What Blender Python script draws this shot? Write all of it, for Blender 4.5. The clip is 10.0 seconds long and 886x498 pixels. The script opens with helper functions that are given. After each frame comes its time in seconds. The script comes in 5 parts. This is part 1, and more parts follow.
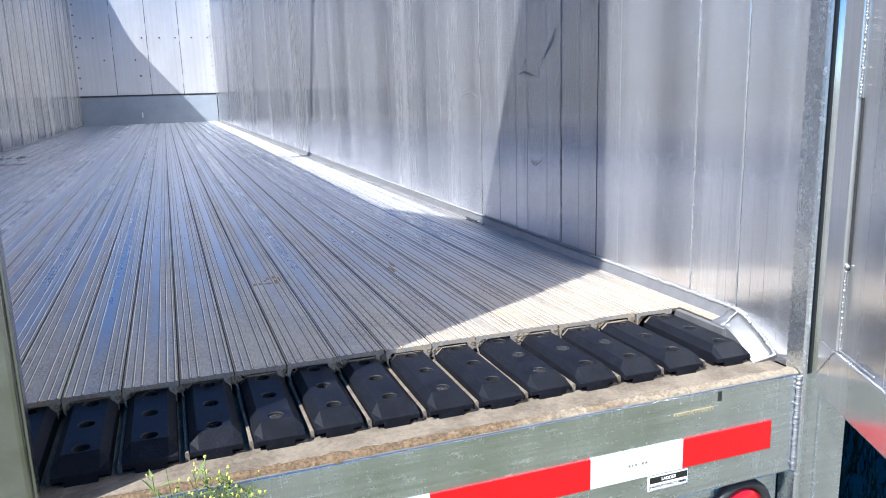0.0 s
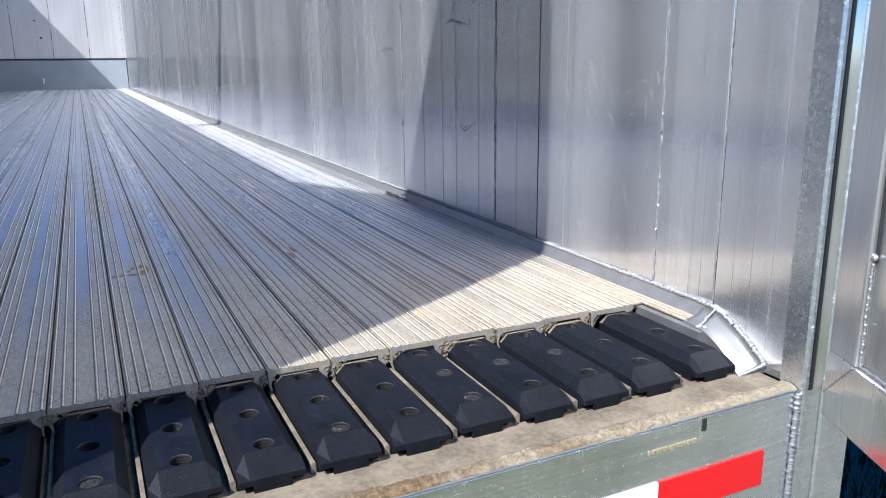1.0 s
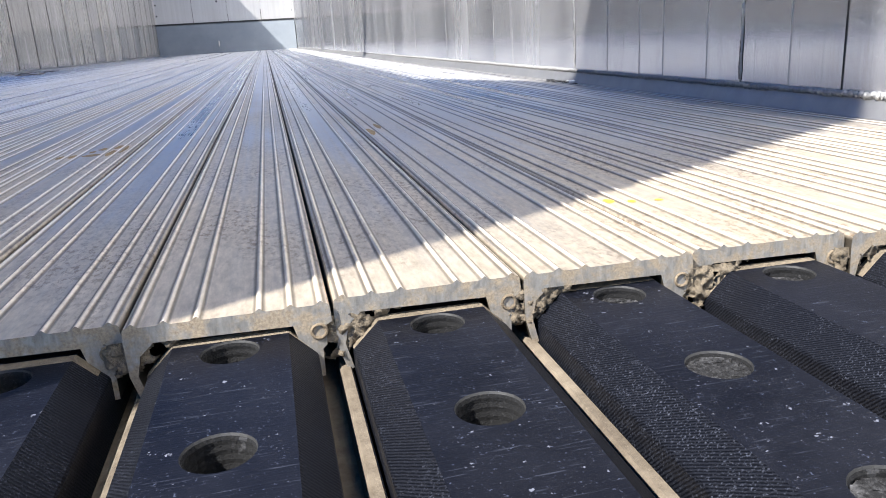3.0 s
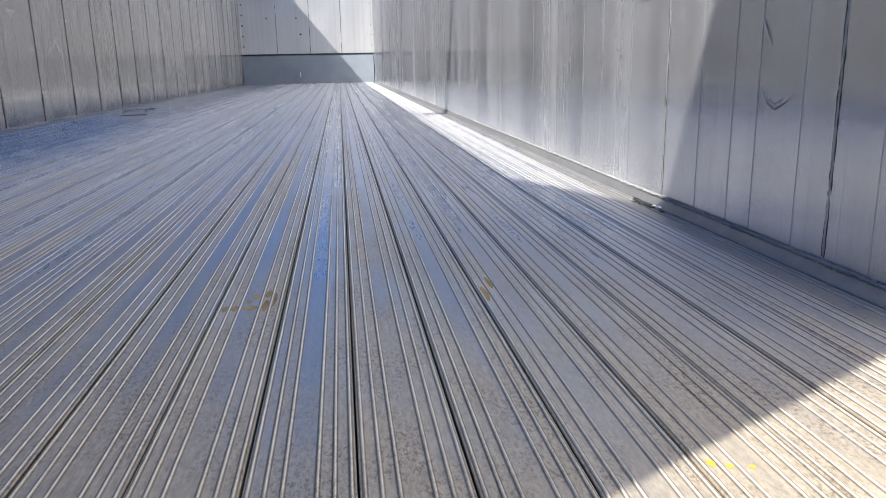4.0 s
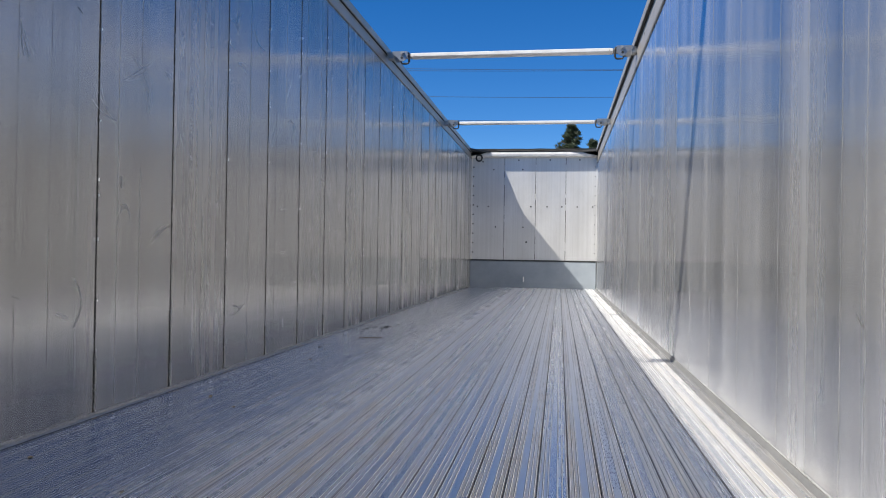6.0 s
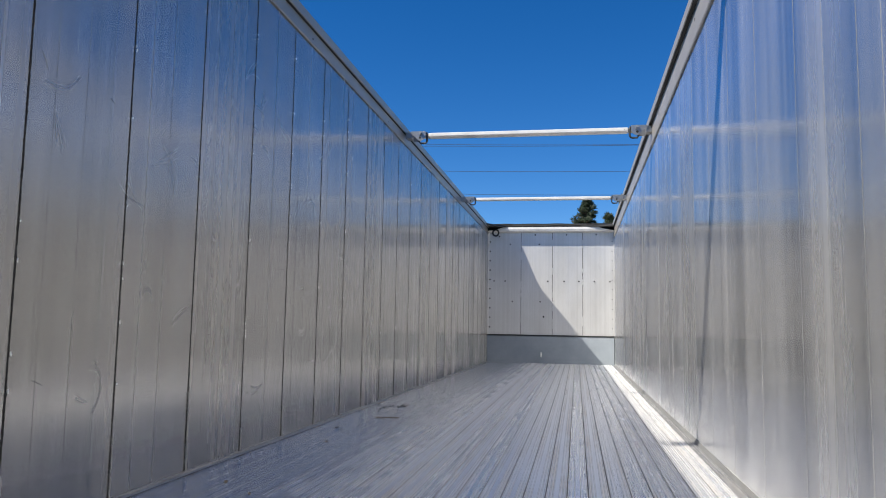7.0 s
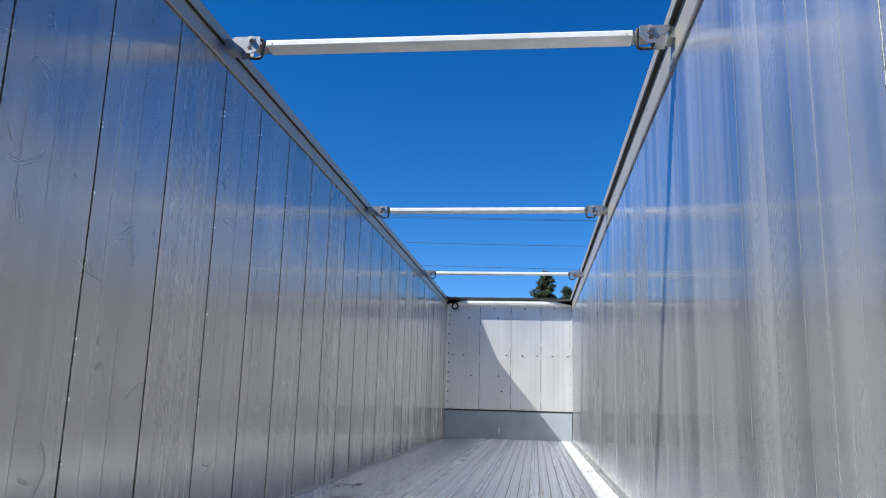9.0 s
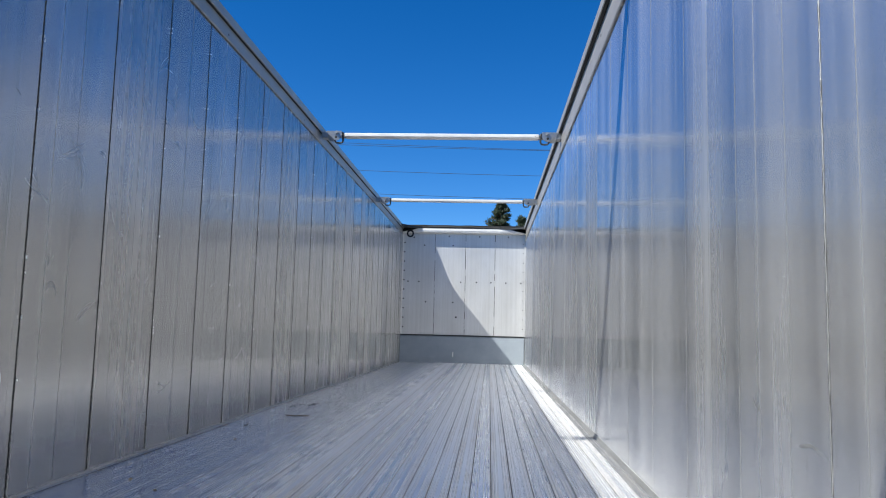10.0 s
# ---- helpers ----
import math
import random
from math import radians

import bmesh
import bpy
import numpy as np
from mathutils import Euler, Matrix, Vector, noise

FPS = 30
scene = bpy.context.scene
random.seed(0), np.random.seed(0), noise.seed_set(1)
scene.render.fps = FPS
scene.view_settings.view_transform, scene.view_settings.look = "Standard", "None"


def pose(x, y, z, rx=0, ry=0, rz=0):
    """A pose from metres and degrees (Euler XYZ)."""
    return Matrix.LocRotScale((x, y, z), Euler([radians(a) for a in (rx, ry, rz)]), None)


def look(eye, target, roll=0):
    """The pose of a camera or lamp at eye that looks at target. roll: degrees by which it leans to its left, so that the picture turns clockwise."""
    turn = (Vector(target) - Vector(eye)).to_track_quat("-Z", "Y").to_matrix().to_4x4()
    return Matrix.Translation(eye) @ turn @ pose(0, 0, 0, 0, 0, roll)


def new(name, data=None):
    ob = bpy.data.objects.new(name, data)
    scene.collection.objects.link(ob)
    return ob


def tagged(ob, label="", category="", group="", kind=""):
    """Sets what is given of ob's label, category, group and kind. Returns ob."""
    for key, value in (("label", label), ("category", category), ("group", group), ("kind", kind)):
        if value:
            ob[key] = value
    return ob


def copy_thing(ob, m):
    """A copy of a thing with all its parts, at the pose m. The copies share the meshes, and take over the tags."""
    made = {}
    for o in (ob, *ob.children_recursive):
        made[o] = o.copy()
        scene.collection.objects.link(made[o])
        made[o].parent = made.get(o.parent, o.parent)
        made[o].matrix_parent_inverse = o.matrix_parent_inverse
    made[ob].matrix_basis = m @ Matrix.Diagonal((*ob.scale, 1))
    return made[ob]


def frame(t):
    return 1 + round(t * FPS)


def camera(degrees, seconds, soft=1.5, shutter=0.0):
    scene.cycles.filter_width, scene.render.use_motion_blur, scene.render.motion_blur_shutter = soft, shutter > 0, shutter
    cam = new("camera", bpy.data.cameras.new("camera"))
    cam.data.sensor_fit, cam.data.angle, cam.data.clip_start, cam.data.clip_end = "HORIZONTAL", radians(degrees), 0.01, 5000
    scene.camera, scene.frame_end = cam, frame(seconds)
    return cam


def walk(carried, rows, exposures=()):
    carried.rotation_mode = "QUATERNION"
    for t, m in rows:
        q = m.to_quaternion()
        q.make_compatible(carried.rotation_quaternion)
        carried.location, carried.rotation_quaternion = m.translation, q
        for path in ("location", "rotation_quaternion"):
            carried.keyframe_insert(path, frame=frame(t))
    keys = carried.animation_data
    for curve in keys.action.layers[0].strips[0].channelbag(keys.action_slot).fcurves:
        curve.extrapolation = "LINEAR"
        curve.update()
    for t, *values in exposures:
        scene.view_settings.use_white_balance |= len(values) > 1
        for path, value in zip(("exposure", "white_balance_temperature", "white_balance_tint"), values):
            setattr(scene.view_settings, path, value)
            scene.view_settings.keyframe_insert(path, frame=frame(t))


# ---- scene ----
cam = camera(61.1, 10.0, soft=1.0)
PATH = [
    (0, (0.23, -0.965, 0.458), (0.891, 0.878, 0.046), -1.7),
    (0.5, (0.301, -0.886, 0.459), (1.082, 0.905, 0.031), -1.0),
    (1, (0.378, -0.666, 0.402), (1.206, 1.09, -0.08), -0.7),
    (1.5, (0.451, -0.429, 0.351), (1.218, 1.335, -0.196), -2.0),
    (2, (0.538, -0.235, 0.276), (1.155, 1.581, -0.289), -4.5),
    (2.2, (0.581, -0.16, 0.228), (1.137, 1.678, -0.331), -4.5),
    (3.3, (0.639, -0.018, 0.102), (0.994, 1.873, -0.443), -2.9),
    (3.5, (0.633, -0.026, 0.136), (0.959, 1.872, -0.404), -2.5),
    (3.7, (0.614, -0.033, 0.209), (0.917, 1.851, -0.39), -1.7),
    (4, (0.566, -0.089, 0.313), (0.816, 1.836, -0.165), -1.1),
    (4.5, (0.518, -0.141, 0.454), (0.682, 1.815, 0.071), 0.3),
    (5, (0.555, -0.092, 0.566), (0.551, 1.891, 0.303), 1.1),
    (5.5, (0.557, -0.053, 0.618), (0.351, 1.932, 0.487), 0.8),
    (6, (0.53, -0.058, 0.652), (0.223, 1.918, 0.665), 0.9),
    (7.5, (0.516, -0.083, 0.719), (0.164, 1.865, 1.005), 1.2),
    (8, (0.518, -0.12, 0.744), (0.21, 1.819, 1.125), 1.3),
    (8.5, (0.516, -0.122, 0.747), (0.25, 1.812, 1.182), 1.4),
    (9, (0.524, -0.113, 0.727), (0.279, 1.833, 1.12), 1.6),
    (9.5, (0.536, -0.096, 0.702), (0.323, 1.868, 1.015), 1.6),
    (10, (0.546, -0.164, 0.685), (0.419, 1.82, 0.895), 1.4),
]
EXPOSURE = [
    (0.0, 1.69, 5900, 10), (1.0, 1.39, 5980, 9), (1.5, 1.46, 6150, 9), (2.0, 1.59, 6250, 9), (3.5, 1.80, 6600, 10), (4.0, 1.40, 6550, 9),
    (4.5, 1.38, 6550, 9), (5.5, 1.18, 6700, 8), (7.5, 1.24, 6980, 7), (8.0, 1.26, 6850, 6), (9.0, 1.33, 6450, 5), (10.0, 1.28, 6400, 5),
]
walk(cam, [(t, look(eye, target, roll)) for t, eye, target, roll in PATH], EXPOSURE)

# ---- light: clear sky, sun from behind and to the left ----
SUN_WAY = Vector((0.82, 0.45, -1.0)).normalized()
elev = math.asin(-SUN_WAY.z)
world = bpy.data.worlds.new("sky")
scene.world = world
world.use_nodes = True
wn = world.node_tree.nodes
sky = wn.new("ShaderNodeTexSky")
sky.sky_type, sky.sun_disc = "NISHITA", False
sky.sun_elevation, sky.sun_rotation = elev, math.atan2(-SUN_WAY.x, -SUN_WAY.y)
sky.air_density, sky.dust_density, sky.ozone_density, sky.altitude = 0.8, 0.0, 4.0, 1200
wn["Background"].inputs["Strength"].default_value = 0.066
deep = wn.new("ShaderNodeHueSaturation")
deep.inputs["Saturation"].default_value = 1.33
deep.inputs["Hue"].default_value = 0.508
world.node_tree.links.new(sky.outputs[0], deep.inputs["Color"])
world.node_tree.links.new(deep.outputs[0], wn["Background"].inputs["Color"])
sun = new("sun", bpy.data.lights.new("sun", "SUN"))
sun.data.energy, sun.data.angle, sun.data.color = 4.0, radians(0.53), (1.0, 0.97, 0.93)
sun.matrix_world = look((0, 0, 30), Vector((0, 0, 30)) + SUN_WAY)

# ---- materials ----


class Mat:
    """A small wrapper round a node material."""

    def __init__(self, name, rough=0.5, metal=0.0, color=(0.5, 0.5, 0.5)):
        self.m = bpy.data.materials.new(name)
        self.m.use_nodes = True
        self.t = self.m.node_tree
        self.b = self.t.nodes["Principled BSDF"]
        self.b.inputs["Roughness"].default_value = rough
        self.b.inputs["Metallic"].default_value = metal
        self.b.inputs["Base Color"].default_value = (*color, 1)

    def node(self, kind, **kw):
        n = self.t.nodes.new("ShaderNode" + kind)
        for k, v in kw.items():
            n.inputs[k.replace("_", " ")].default_value = v
        return n

    def link(self, a, b):
        self.t.links.new(a, b)

    def place(self, scale=(1, 1, 1)):
        g = self.node("NewGeometry")
        mp = self.node("Mapping")
        mp.inputs["Scale"].default_value = scale
        self.link(g.outputs["Position"], mp.inputs["Vector"])
        return mp.outputs[0]

    def noise(self, scale, stretch=(1, 1, 1), detail=4.0, rough=0.6):
        n = self.node("TexNoise", Scale=scale, Detail=detail, Roughness=rough)
        self.link(self.place(stretch), n.inputs["Vector"])
        return n.outputs["Fac"]

    def ramp(self, fac, stops):
        r = self.node("ValToRGB")
        e = r.color_ramp.elements
        while len(e) < len(stops):
            e.new(0.5)
        for el, (p, c) in zip(e, stops):
            el.position = p
            el.color = (*c, 1) if isinstance(c, tuple) else (c, c, c, 1)
        self.link(fac, r.inputs[0])
        return r.outputs[0]

    def mix(self, fac, a, b, mode="MIX"):
        n = self.t.nodes.new("ShaderNodeMix")
        n.data_type, n.blend_type = "RGBA", mode
        for sock, v in ((n.inputs[0], fac), (n.inputs[6], a), (n.inputs[7], b)):
            if isinstance(v, (int, float)):
                sock.default_value = v if sock == n.inputs[0] else (v, v, v, 1)
            elif isinstance(v, tuple):
                sock.default_value = (*v, 1)
            else:
                self.link(v, sock)
        return n.outputs[2]

    def math(self, op, a, b):
        n = self.t.nodes.new("ShaderNodeMath")
        n.operation = op
        for sock, v in ((n.inputs[0], a), (n.inputs[1], b)):
            if isinstance(v, (int, float)):
                sock.default_value = v
            else:
                self.link(v, sock)
        return n.outputs[0]

    def bump(self, height, strength, distance):
        n = self.node("Bump", Strength=strength, Distance=distance)
        old = self.b.inputs["Normal"]
        if old.is_linked:
            self.link(old.links[0].from_socket, n.inputs["Normal"])
        self.link(height, n.inputs["Height"])
        self.link(n.outputs[0], old)

    def brushed(self, way, amount):
        v = self.node("CombineXYZ", X=way[0], Y=way[1], Z=way[2])
        self.link(v.outputs[0], self.b.inputs["Tangent"])
        self.b.inputs["Anisotropic"].default_value = amount

    def set(self, key, sock):
        self.link(sock, self.b.inputs[key])

    def random(self):
        return self.node("ObjectInfo").outputs["Random"]


def aluminium_sheet(name, stretch, across, base=0.88, metal=0.86, rough=0.20, aniso=1.0, tint=(1, 1, 1)):
    """Mill-finish extruded aluminium: drawn streaks, dull blotches, scratches; spread of gloss runs across the streaks."""
    a = Mat(name, rough, metal)
    streak = a.noise(22, stretch, 4, 0.6)
    line = a.noise(130, stretch, 2, 0.5)
    band = a.noise(3.2, stretch, 3, 0.6)
    blot = a.noise(1.6, (1, 1, 0.6), 3, 0.55)
    c = a.ramp(streak, [(0.28, (base * 0.82, base * 0.81, base * 0.80)), (0.72, (base * 1.10, base * 1.10, base * 1.10))])
    c = a.mix(0.35, c, a.ramp(blot, [(0.32, (base * 0.72, base * 0.70, base * 0.66)), (0.68, (base * 1.1, base * 1.1, base * 1.1))]))
    c = a.mix(a.ramp(line, [(0.64, 0.0), (0.74, 0.3)]), c, (base * 1.1, base * 1.1, base * 1.1))
    c = a.mix(a.ramp(line, [(0.28, 0.5), (0.38, 0.0)]), c, (base * 0.5, base * 0.58, base * 0.56))
    grain = a.noise(600, (1, 1, 0.008), 2, 0.6)
    c = a.mix(a.ramp(grain, [(0.34, 0.32), (0.55, 0.0)]), c, (base * 0.62, base * 0.61, base * 0.60))
    c = a.mix(a.math("MULTIPLY", a.random(), 0.25), c, (base * 0.74, base * 0.73, base * 0.71))
    smut = a.noise(9, (1, 1, 0.5), 6, 0.75)
    c = a.mix(a.ramp(smut, [(0.60, 0.0), (0.72, 0.28)]), c, (base * 0.55, base * 0.53, base * 0.49))
    c = a.mix(1.0, c, tint, "MULTIPLY")
    a.set("Base Color", c)
    r = a.math("ADD", a.math("MULTIPLY", streak, 0.10), a.math("ADD", 0.06, a.math("MULTIPLY", band, 0.12)))
    r = a.math("ADD", r, a.math("MULTIPLY", blot, 0.08))
    r = a.math("ADD", r, a.math("MULTIPLY", a.random(), 0.08))
    a.set("Roughness", a.math("ADD", r, rough - 0.21))
    a.set("Metallic", a.math("SUBTRACT", metal + 0.22, a.math("MULTIPLY", band, 0.44)))
    a.brushed(across, aniso)
    a.bump(line, 0.05, 0.0005)
    a.bump(grain, 0.05, 0.0004)
    return a


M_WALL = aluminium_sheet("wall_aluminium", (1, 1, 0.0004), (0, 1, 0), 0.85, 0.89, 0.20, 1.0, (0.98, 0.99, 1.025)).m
# the left planks take a darker, warmer copy: the wall's shade put into colour
M_WALL_SHADED = aluminium_sheet("shaded_wall_aluminium", (1, 1, 0.0004), (0, 1, 0), 0.575, 0.78, 0.20, 1.0, (1.01, 0.99, 0.975)).m
M_WEB = aluminium_sheet("web_mark_aluminium", (1, 1, 0.0004), (0, 1, 0), 0.62, 0.90, 0.22, 1.0, (0.99, 0.985, 0.99)).m
M_FRONT = aluminium_sheet("front_aluminium", (1, 1, 0.0004), (1, 0, 0), 0.66, 0.5, 0.42, 0.7).m
M_DOOR = aluminium_sheet("door_aluminium", (1, 1, 0.0004), (0.43, 0.9, 0), 0.66, 0.9, 0.24, 0.8).m


def floor_metal():
    """Bright slats, worn along their length, with tan dust that thins out towards the front."""
    a = Mat("floor_aluminium", 0.4, 0.8)
    streak = a.noise(150, (1, 0.003, 1), 3, 0.6)
    wide = a.noise(34, (1, 0.02, 1), 3, 0.5)
    blot = a.noise(6.0, (1, 0.45, 1), 5, 0.65)
    grit = a.noise(210, (1, 0.22, 1), 4, 0.75)
    fleck = a.noise(260, (1, 0.5, 1), 4, 0.75)
    stain = a.noise(16, (1, 0.5, 1), 4, 0.65)
    c = a.ramp(streak, [(0.3, (0.72, 0.72, 0.73)), (0.7, (0.90, 0.90, 0.91))])
    c = a.mix(a.math("MULTIPLY", a.random(), 0.35), c, (0.78, 0.77, 0.76))
    pos = a.node("SeparateXYZ")
    a.link(a.place(), pos.inputs[0])
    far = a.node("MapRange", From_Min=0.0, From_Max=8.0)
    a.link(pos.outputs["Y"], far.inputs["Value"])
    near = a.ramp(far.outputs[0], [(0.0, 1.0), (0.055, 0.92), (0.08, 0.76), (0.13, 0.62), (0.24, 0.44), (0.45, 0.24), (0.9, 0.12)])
    own = a.node("SeparateXYZ")
    a.link(a.node("TexCoord").outputs["Object"], own.inputs[0])
    middle = a.node("MapRange", From_Min=0.0090, From_Max=0.0125)
    a.link(a.math("ABSOLUTE", own.outputs["X"], 0.0), middle.inputs["Value"])
    worn = a.math("MULTIPLY", middle.outputs[0], a.ramp(wide, [(0.3, 0.75), (0.7, 1.0)]))
    crest = a.node("MapRange", From_Min=0.0006, From_Max=0.0012)
    a.link(own.outputs["Z"], crest.inputs["Value"])
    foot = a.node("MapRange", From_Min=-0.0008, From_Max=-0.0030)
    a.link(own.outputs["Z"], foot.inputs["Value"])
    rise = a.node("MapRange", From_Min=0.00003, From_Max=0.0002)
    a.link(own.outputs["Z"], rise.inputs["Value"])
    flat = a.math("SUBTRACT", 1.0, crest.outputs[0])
    # darker line along the foot of each ridge
    ridge_dark = a.math("MULTIPLY", a.math("MULTIPLY", rise.outputs[0], flat), a.ramp(wide, [(0.3, 0.65), (0.65, 1.0)]))
    # flats turn darker and blue-grey towards the rear, the middle one most
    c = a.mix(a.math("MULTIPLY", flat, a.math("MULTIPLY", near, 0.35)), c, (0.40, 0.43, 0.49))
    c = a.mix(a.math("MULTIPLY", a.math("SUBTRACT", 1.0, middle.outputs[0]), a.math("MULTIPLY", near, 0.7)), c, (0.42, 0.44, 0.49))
    d = a.math("ADD", near, a.math("MULTIPLY", a.math("SUBTRACT", blot, 0.5), 0.9))
    side = a.node("MapRange", From_Min=-1.0, From_Max=-0.45, To_Min=-0.45, To_Max=0.0)
    a.link(pos.outputs["X"], side.inputs["Value"])
    d = a.math("ADD", d, side.outputs[0])
    d = a.math("ADD", d, a.math("MULTIPLY", a.math("SUBTRACT", grit, 0.5), 0.12))
    d = a.math("ADD", d, a.math("ADD", a.math("MULTIPLY", a.math("SUBTRACT", wide, 0.5), 0.6), a.math("MULTIPLY", a.math("SUBTRACT", streak, 0.5), 0.6)))
    d = a.math("ADD", d, a.math("MULTIPLY", a.math("SUBTRACT", a.random(), 0.5), 0.22))
    d = a.math("ADD", d, a.math("MULTIPLY", a.math("SUBTRACT", worn, 0.75), a.math("SUBTRACT", 0.62, a.math("MULTIPLY", near, 0.55))))
    dust = a.ramp(d, [(0.22, 0.05), (0.46, 0.38), (0.70, 0.78), (0.92, 0.95)])
    dust = a.math("MULTIPLY", dust, a.math("SUBTRACT", 1.0, a.math("MULTIPLY", crest.outputs[0], a.math("SUBTRACT", 0.95, a.math("MULTIPLY", near, 0.78)))))
    # less dust along both walls; right strip's metal is tuned where the sun lands
    cross_pos = a.math("ADD", pos.outputs["X"], a.math("MULTIPLY", a.math("SUBTRACT", blot, 0.5), 0.35))
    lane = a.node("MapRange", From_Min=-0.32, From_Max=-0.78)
    a.link(cross_pos, lane.inputs["Value"])
    inside = a.node("MapRange", From_Min=0.55, From_Max=1.3)
    a.link(pos.outputs["Y"], inside.inputs["Value"])
    sun_reach = a.node("MapRange", From_Min=1.3, From_Max=1.9)
    a.link(pos.outputs["Y"], sun_reach.inputs["Value"])
    strip = a.node("MapRange", From_Min=0.75, From_Max=0.95, To_Max=0.5)
    a.link(cross_pos, strip.inputs["Value"])
    clean = a.math("MULTIPLY", a.math("MAXIMUM", lane.outputs[0], strip.outputs[0]), inside.outputs[0])
    keep = a.math("SUBTRACT", 1.0, a.math("MULTIPLY", clean, 0.85))
    dust = a.math("MULTIPLY", dust, keep)
    ridge_dark = a.math("MULTIPLY", ridge_dark, a.math("SUBTRACT", 1.0, a.math("MULTIPLY", near, 0.3)))
    # left lane tinted dark blue, standing in for what the slats reflect there
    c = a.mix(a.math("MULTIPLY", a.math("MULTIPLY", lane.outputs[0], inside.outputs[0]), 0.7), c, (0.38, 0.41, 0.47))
    tan = a.ramp(grit, [(0.3, (0.54, 0.45, 0.325)), (0.7, (0.82, 0.70, 0.53))])
    tan = a.mix(a.math("MULTIPLY", a.ramp(fleck, [(0.48, 0.0), (0.62, 0.8)]), a.ramp(stain, [(0.42, 0.1), (0.62, 1.0)])), tan, (0.24, 0.15, 0.075))
    col = a.mix(dust, c, tan)
    # slat sides go near black down in the joints, edges darken beside them
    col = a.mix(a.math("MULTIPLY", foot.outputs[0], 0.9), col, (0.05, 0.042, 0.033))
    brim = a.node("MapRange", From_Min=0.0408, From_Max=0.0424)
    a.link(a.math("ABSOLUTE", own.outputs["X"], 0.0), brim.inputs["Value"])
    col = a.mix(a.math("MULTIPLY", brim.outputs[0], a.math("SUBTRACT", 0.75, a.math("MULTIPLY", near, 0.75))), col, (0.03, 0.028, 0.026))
    col = a.mix(ridge_dark, col, (0.075, 0.066, 0.056))
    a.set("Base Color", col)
    dull = a.math("MAXIMUM", dust, foot.outputs[0])
    bare = a.math("MULTIPLY", crest.outputs[0], a.math("MULTIPLY", keep, a.math("SUBTRACT", 1.0, a.math("MULTIPLY", near, 0.55))))
    m = a.math("SUBTRACT", 0.90, a.math("MULTIPLY", bare, 0.8))
    m = a.math("ADD", m, a.math("MULTIPLY", clean, 0.08))
    m = a.math("SUBTRACT", m, a.math("MULTIPLY", a.math("MULTIPLY", strip.outputs[0], sun_reach.outputs[0]), 0.20))
    m = a.math("SUBTRACT", m, a.math("MULTIPLY", far.outputs[0], 0.42))
    a.set("Metallic", a.math("SUBTRACT", m, a.math("MULTIPLY", dull, 0.20)))
    r = a.math("SUBTRACT", 0.23, a.math("MULTIPLY", clean, 0.07))
    r = a.math("ADD", r, a.math("MULTIPLY", a.math("MULTIPLY", crest.outputs[0], keep), 0.12))
    r = a.math("ADD", r, a.math("MULTIPLY", a.random(), 0.06))
    r = a.math("ADD", r, a.math("MULTIPLY", a.math("SUBTRACT", grit, 0.4), a.math("MULTIPLY", keep, 0.08)))
    a.set("Roughness", a.math("ADD", r, a.math("MULTIPLY", dull, 0.30)))
    a.brushed((1, 0, 0), 0.4)
    a.bump(streak, 0.06, 0.0008)
    a.bump(grit, 0.03, 0.0005)
    return a.m


M_FLOOR = floor_metal()


def cut_metal():
    """Sawn slat ends: bright slanting saw marks with patches of tan dirt."""
    a = Mat("sawn_slat_end", 0.42, 0.7)
    saw = a.noise(420, (1, 1, 0.25), 3, 0.6)
    patch = a.noise(75, (1, 1, 1), 5, 0.7)
    fine = a.noise(900, (1, 1, 1), 4, 0.7)
    c = a.ramp(saw, [(0.3, (0.20, 0.20, 0.195)), (0.7, (0.38, 0.375, 0.36))])
    mud = a.ramp(fine, [(0.3, (0.15, 0.115, 0.075)), (0.7, (0.36, 0.29, 0.20))])
    k = a.ramp(patch, [(0.44, 0.15), (0.58, 0.9)])
    a.set("Base Color", a.mix(k, c, mud))
    a.set("Metallic", a.math("SUBTRACT", 0.55, a.math("MULTIPLY", k, 0.55)))
    a.set("Roughness", a.math("ADD", 0.36, a.math("MULTIPLY", k, 0.45)))
    a.bump(saw, 0.2, 0.0006)
    a.bump(fine, 0.3, 0.0006)
    return a.m


M_CUT = cut_metal()


def plain_metal(name, base, rough, metal=0.9, grain=60.0, tint=(1, 1, 1), aniso=0.0):
    a = Mat(name, rough, metal)
    n = a.noise(grain, (1, 1, 1), 5, 0.65)
    big = a.noise(5, (1, 1, 1), 4, 0.6)
    lo, hi = [tuple(base * f * k for k in tint) for f in (0.8, 1.12)]
    a.set("Base Color", a.mix(0.45, a.ramp(n, [(0.3, lo), (0.7, hi)]), a.ramp(big, [(0.3, lo), (0.7, hi)])))
    a.set("Roughness", a.math("ADD", rough - 0.1, a.math("MULTIPLY", n, 0.2)))
    a.bump(n, 0.12, 0.001)
    return a.m


M_RAIL = plain_metal("rail_aluminium", 0.36, 0.42, 0.5, 60, (1.0, 0.92, 0.81))
M_EDGE = plain_metal("door_edge_aluminium", 0.42, 0.22, 0.95, 35)
M_PLATE = plain_metal("welded_plate", 0.31, 0.50, 0.8, 18)
M_WELD = plain_metal("weld_bead", 0.36, 0.58, 0.75, 420)
M_TRIM = plain_metal("trim_aluminium", 0.36, 0.46, 0.75)
M_BASE = plain_metal("base_trim_aluminium", 0.38, 0.42, 0.75, 40)
M_GREYBEAD = plain_metal("grey_weld_bead", 0.36, 0.5, 0.7, 260)
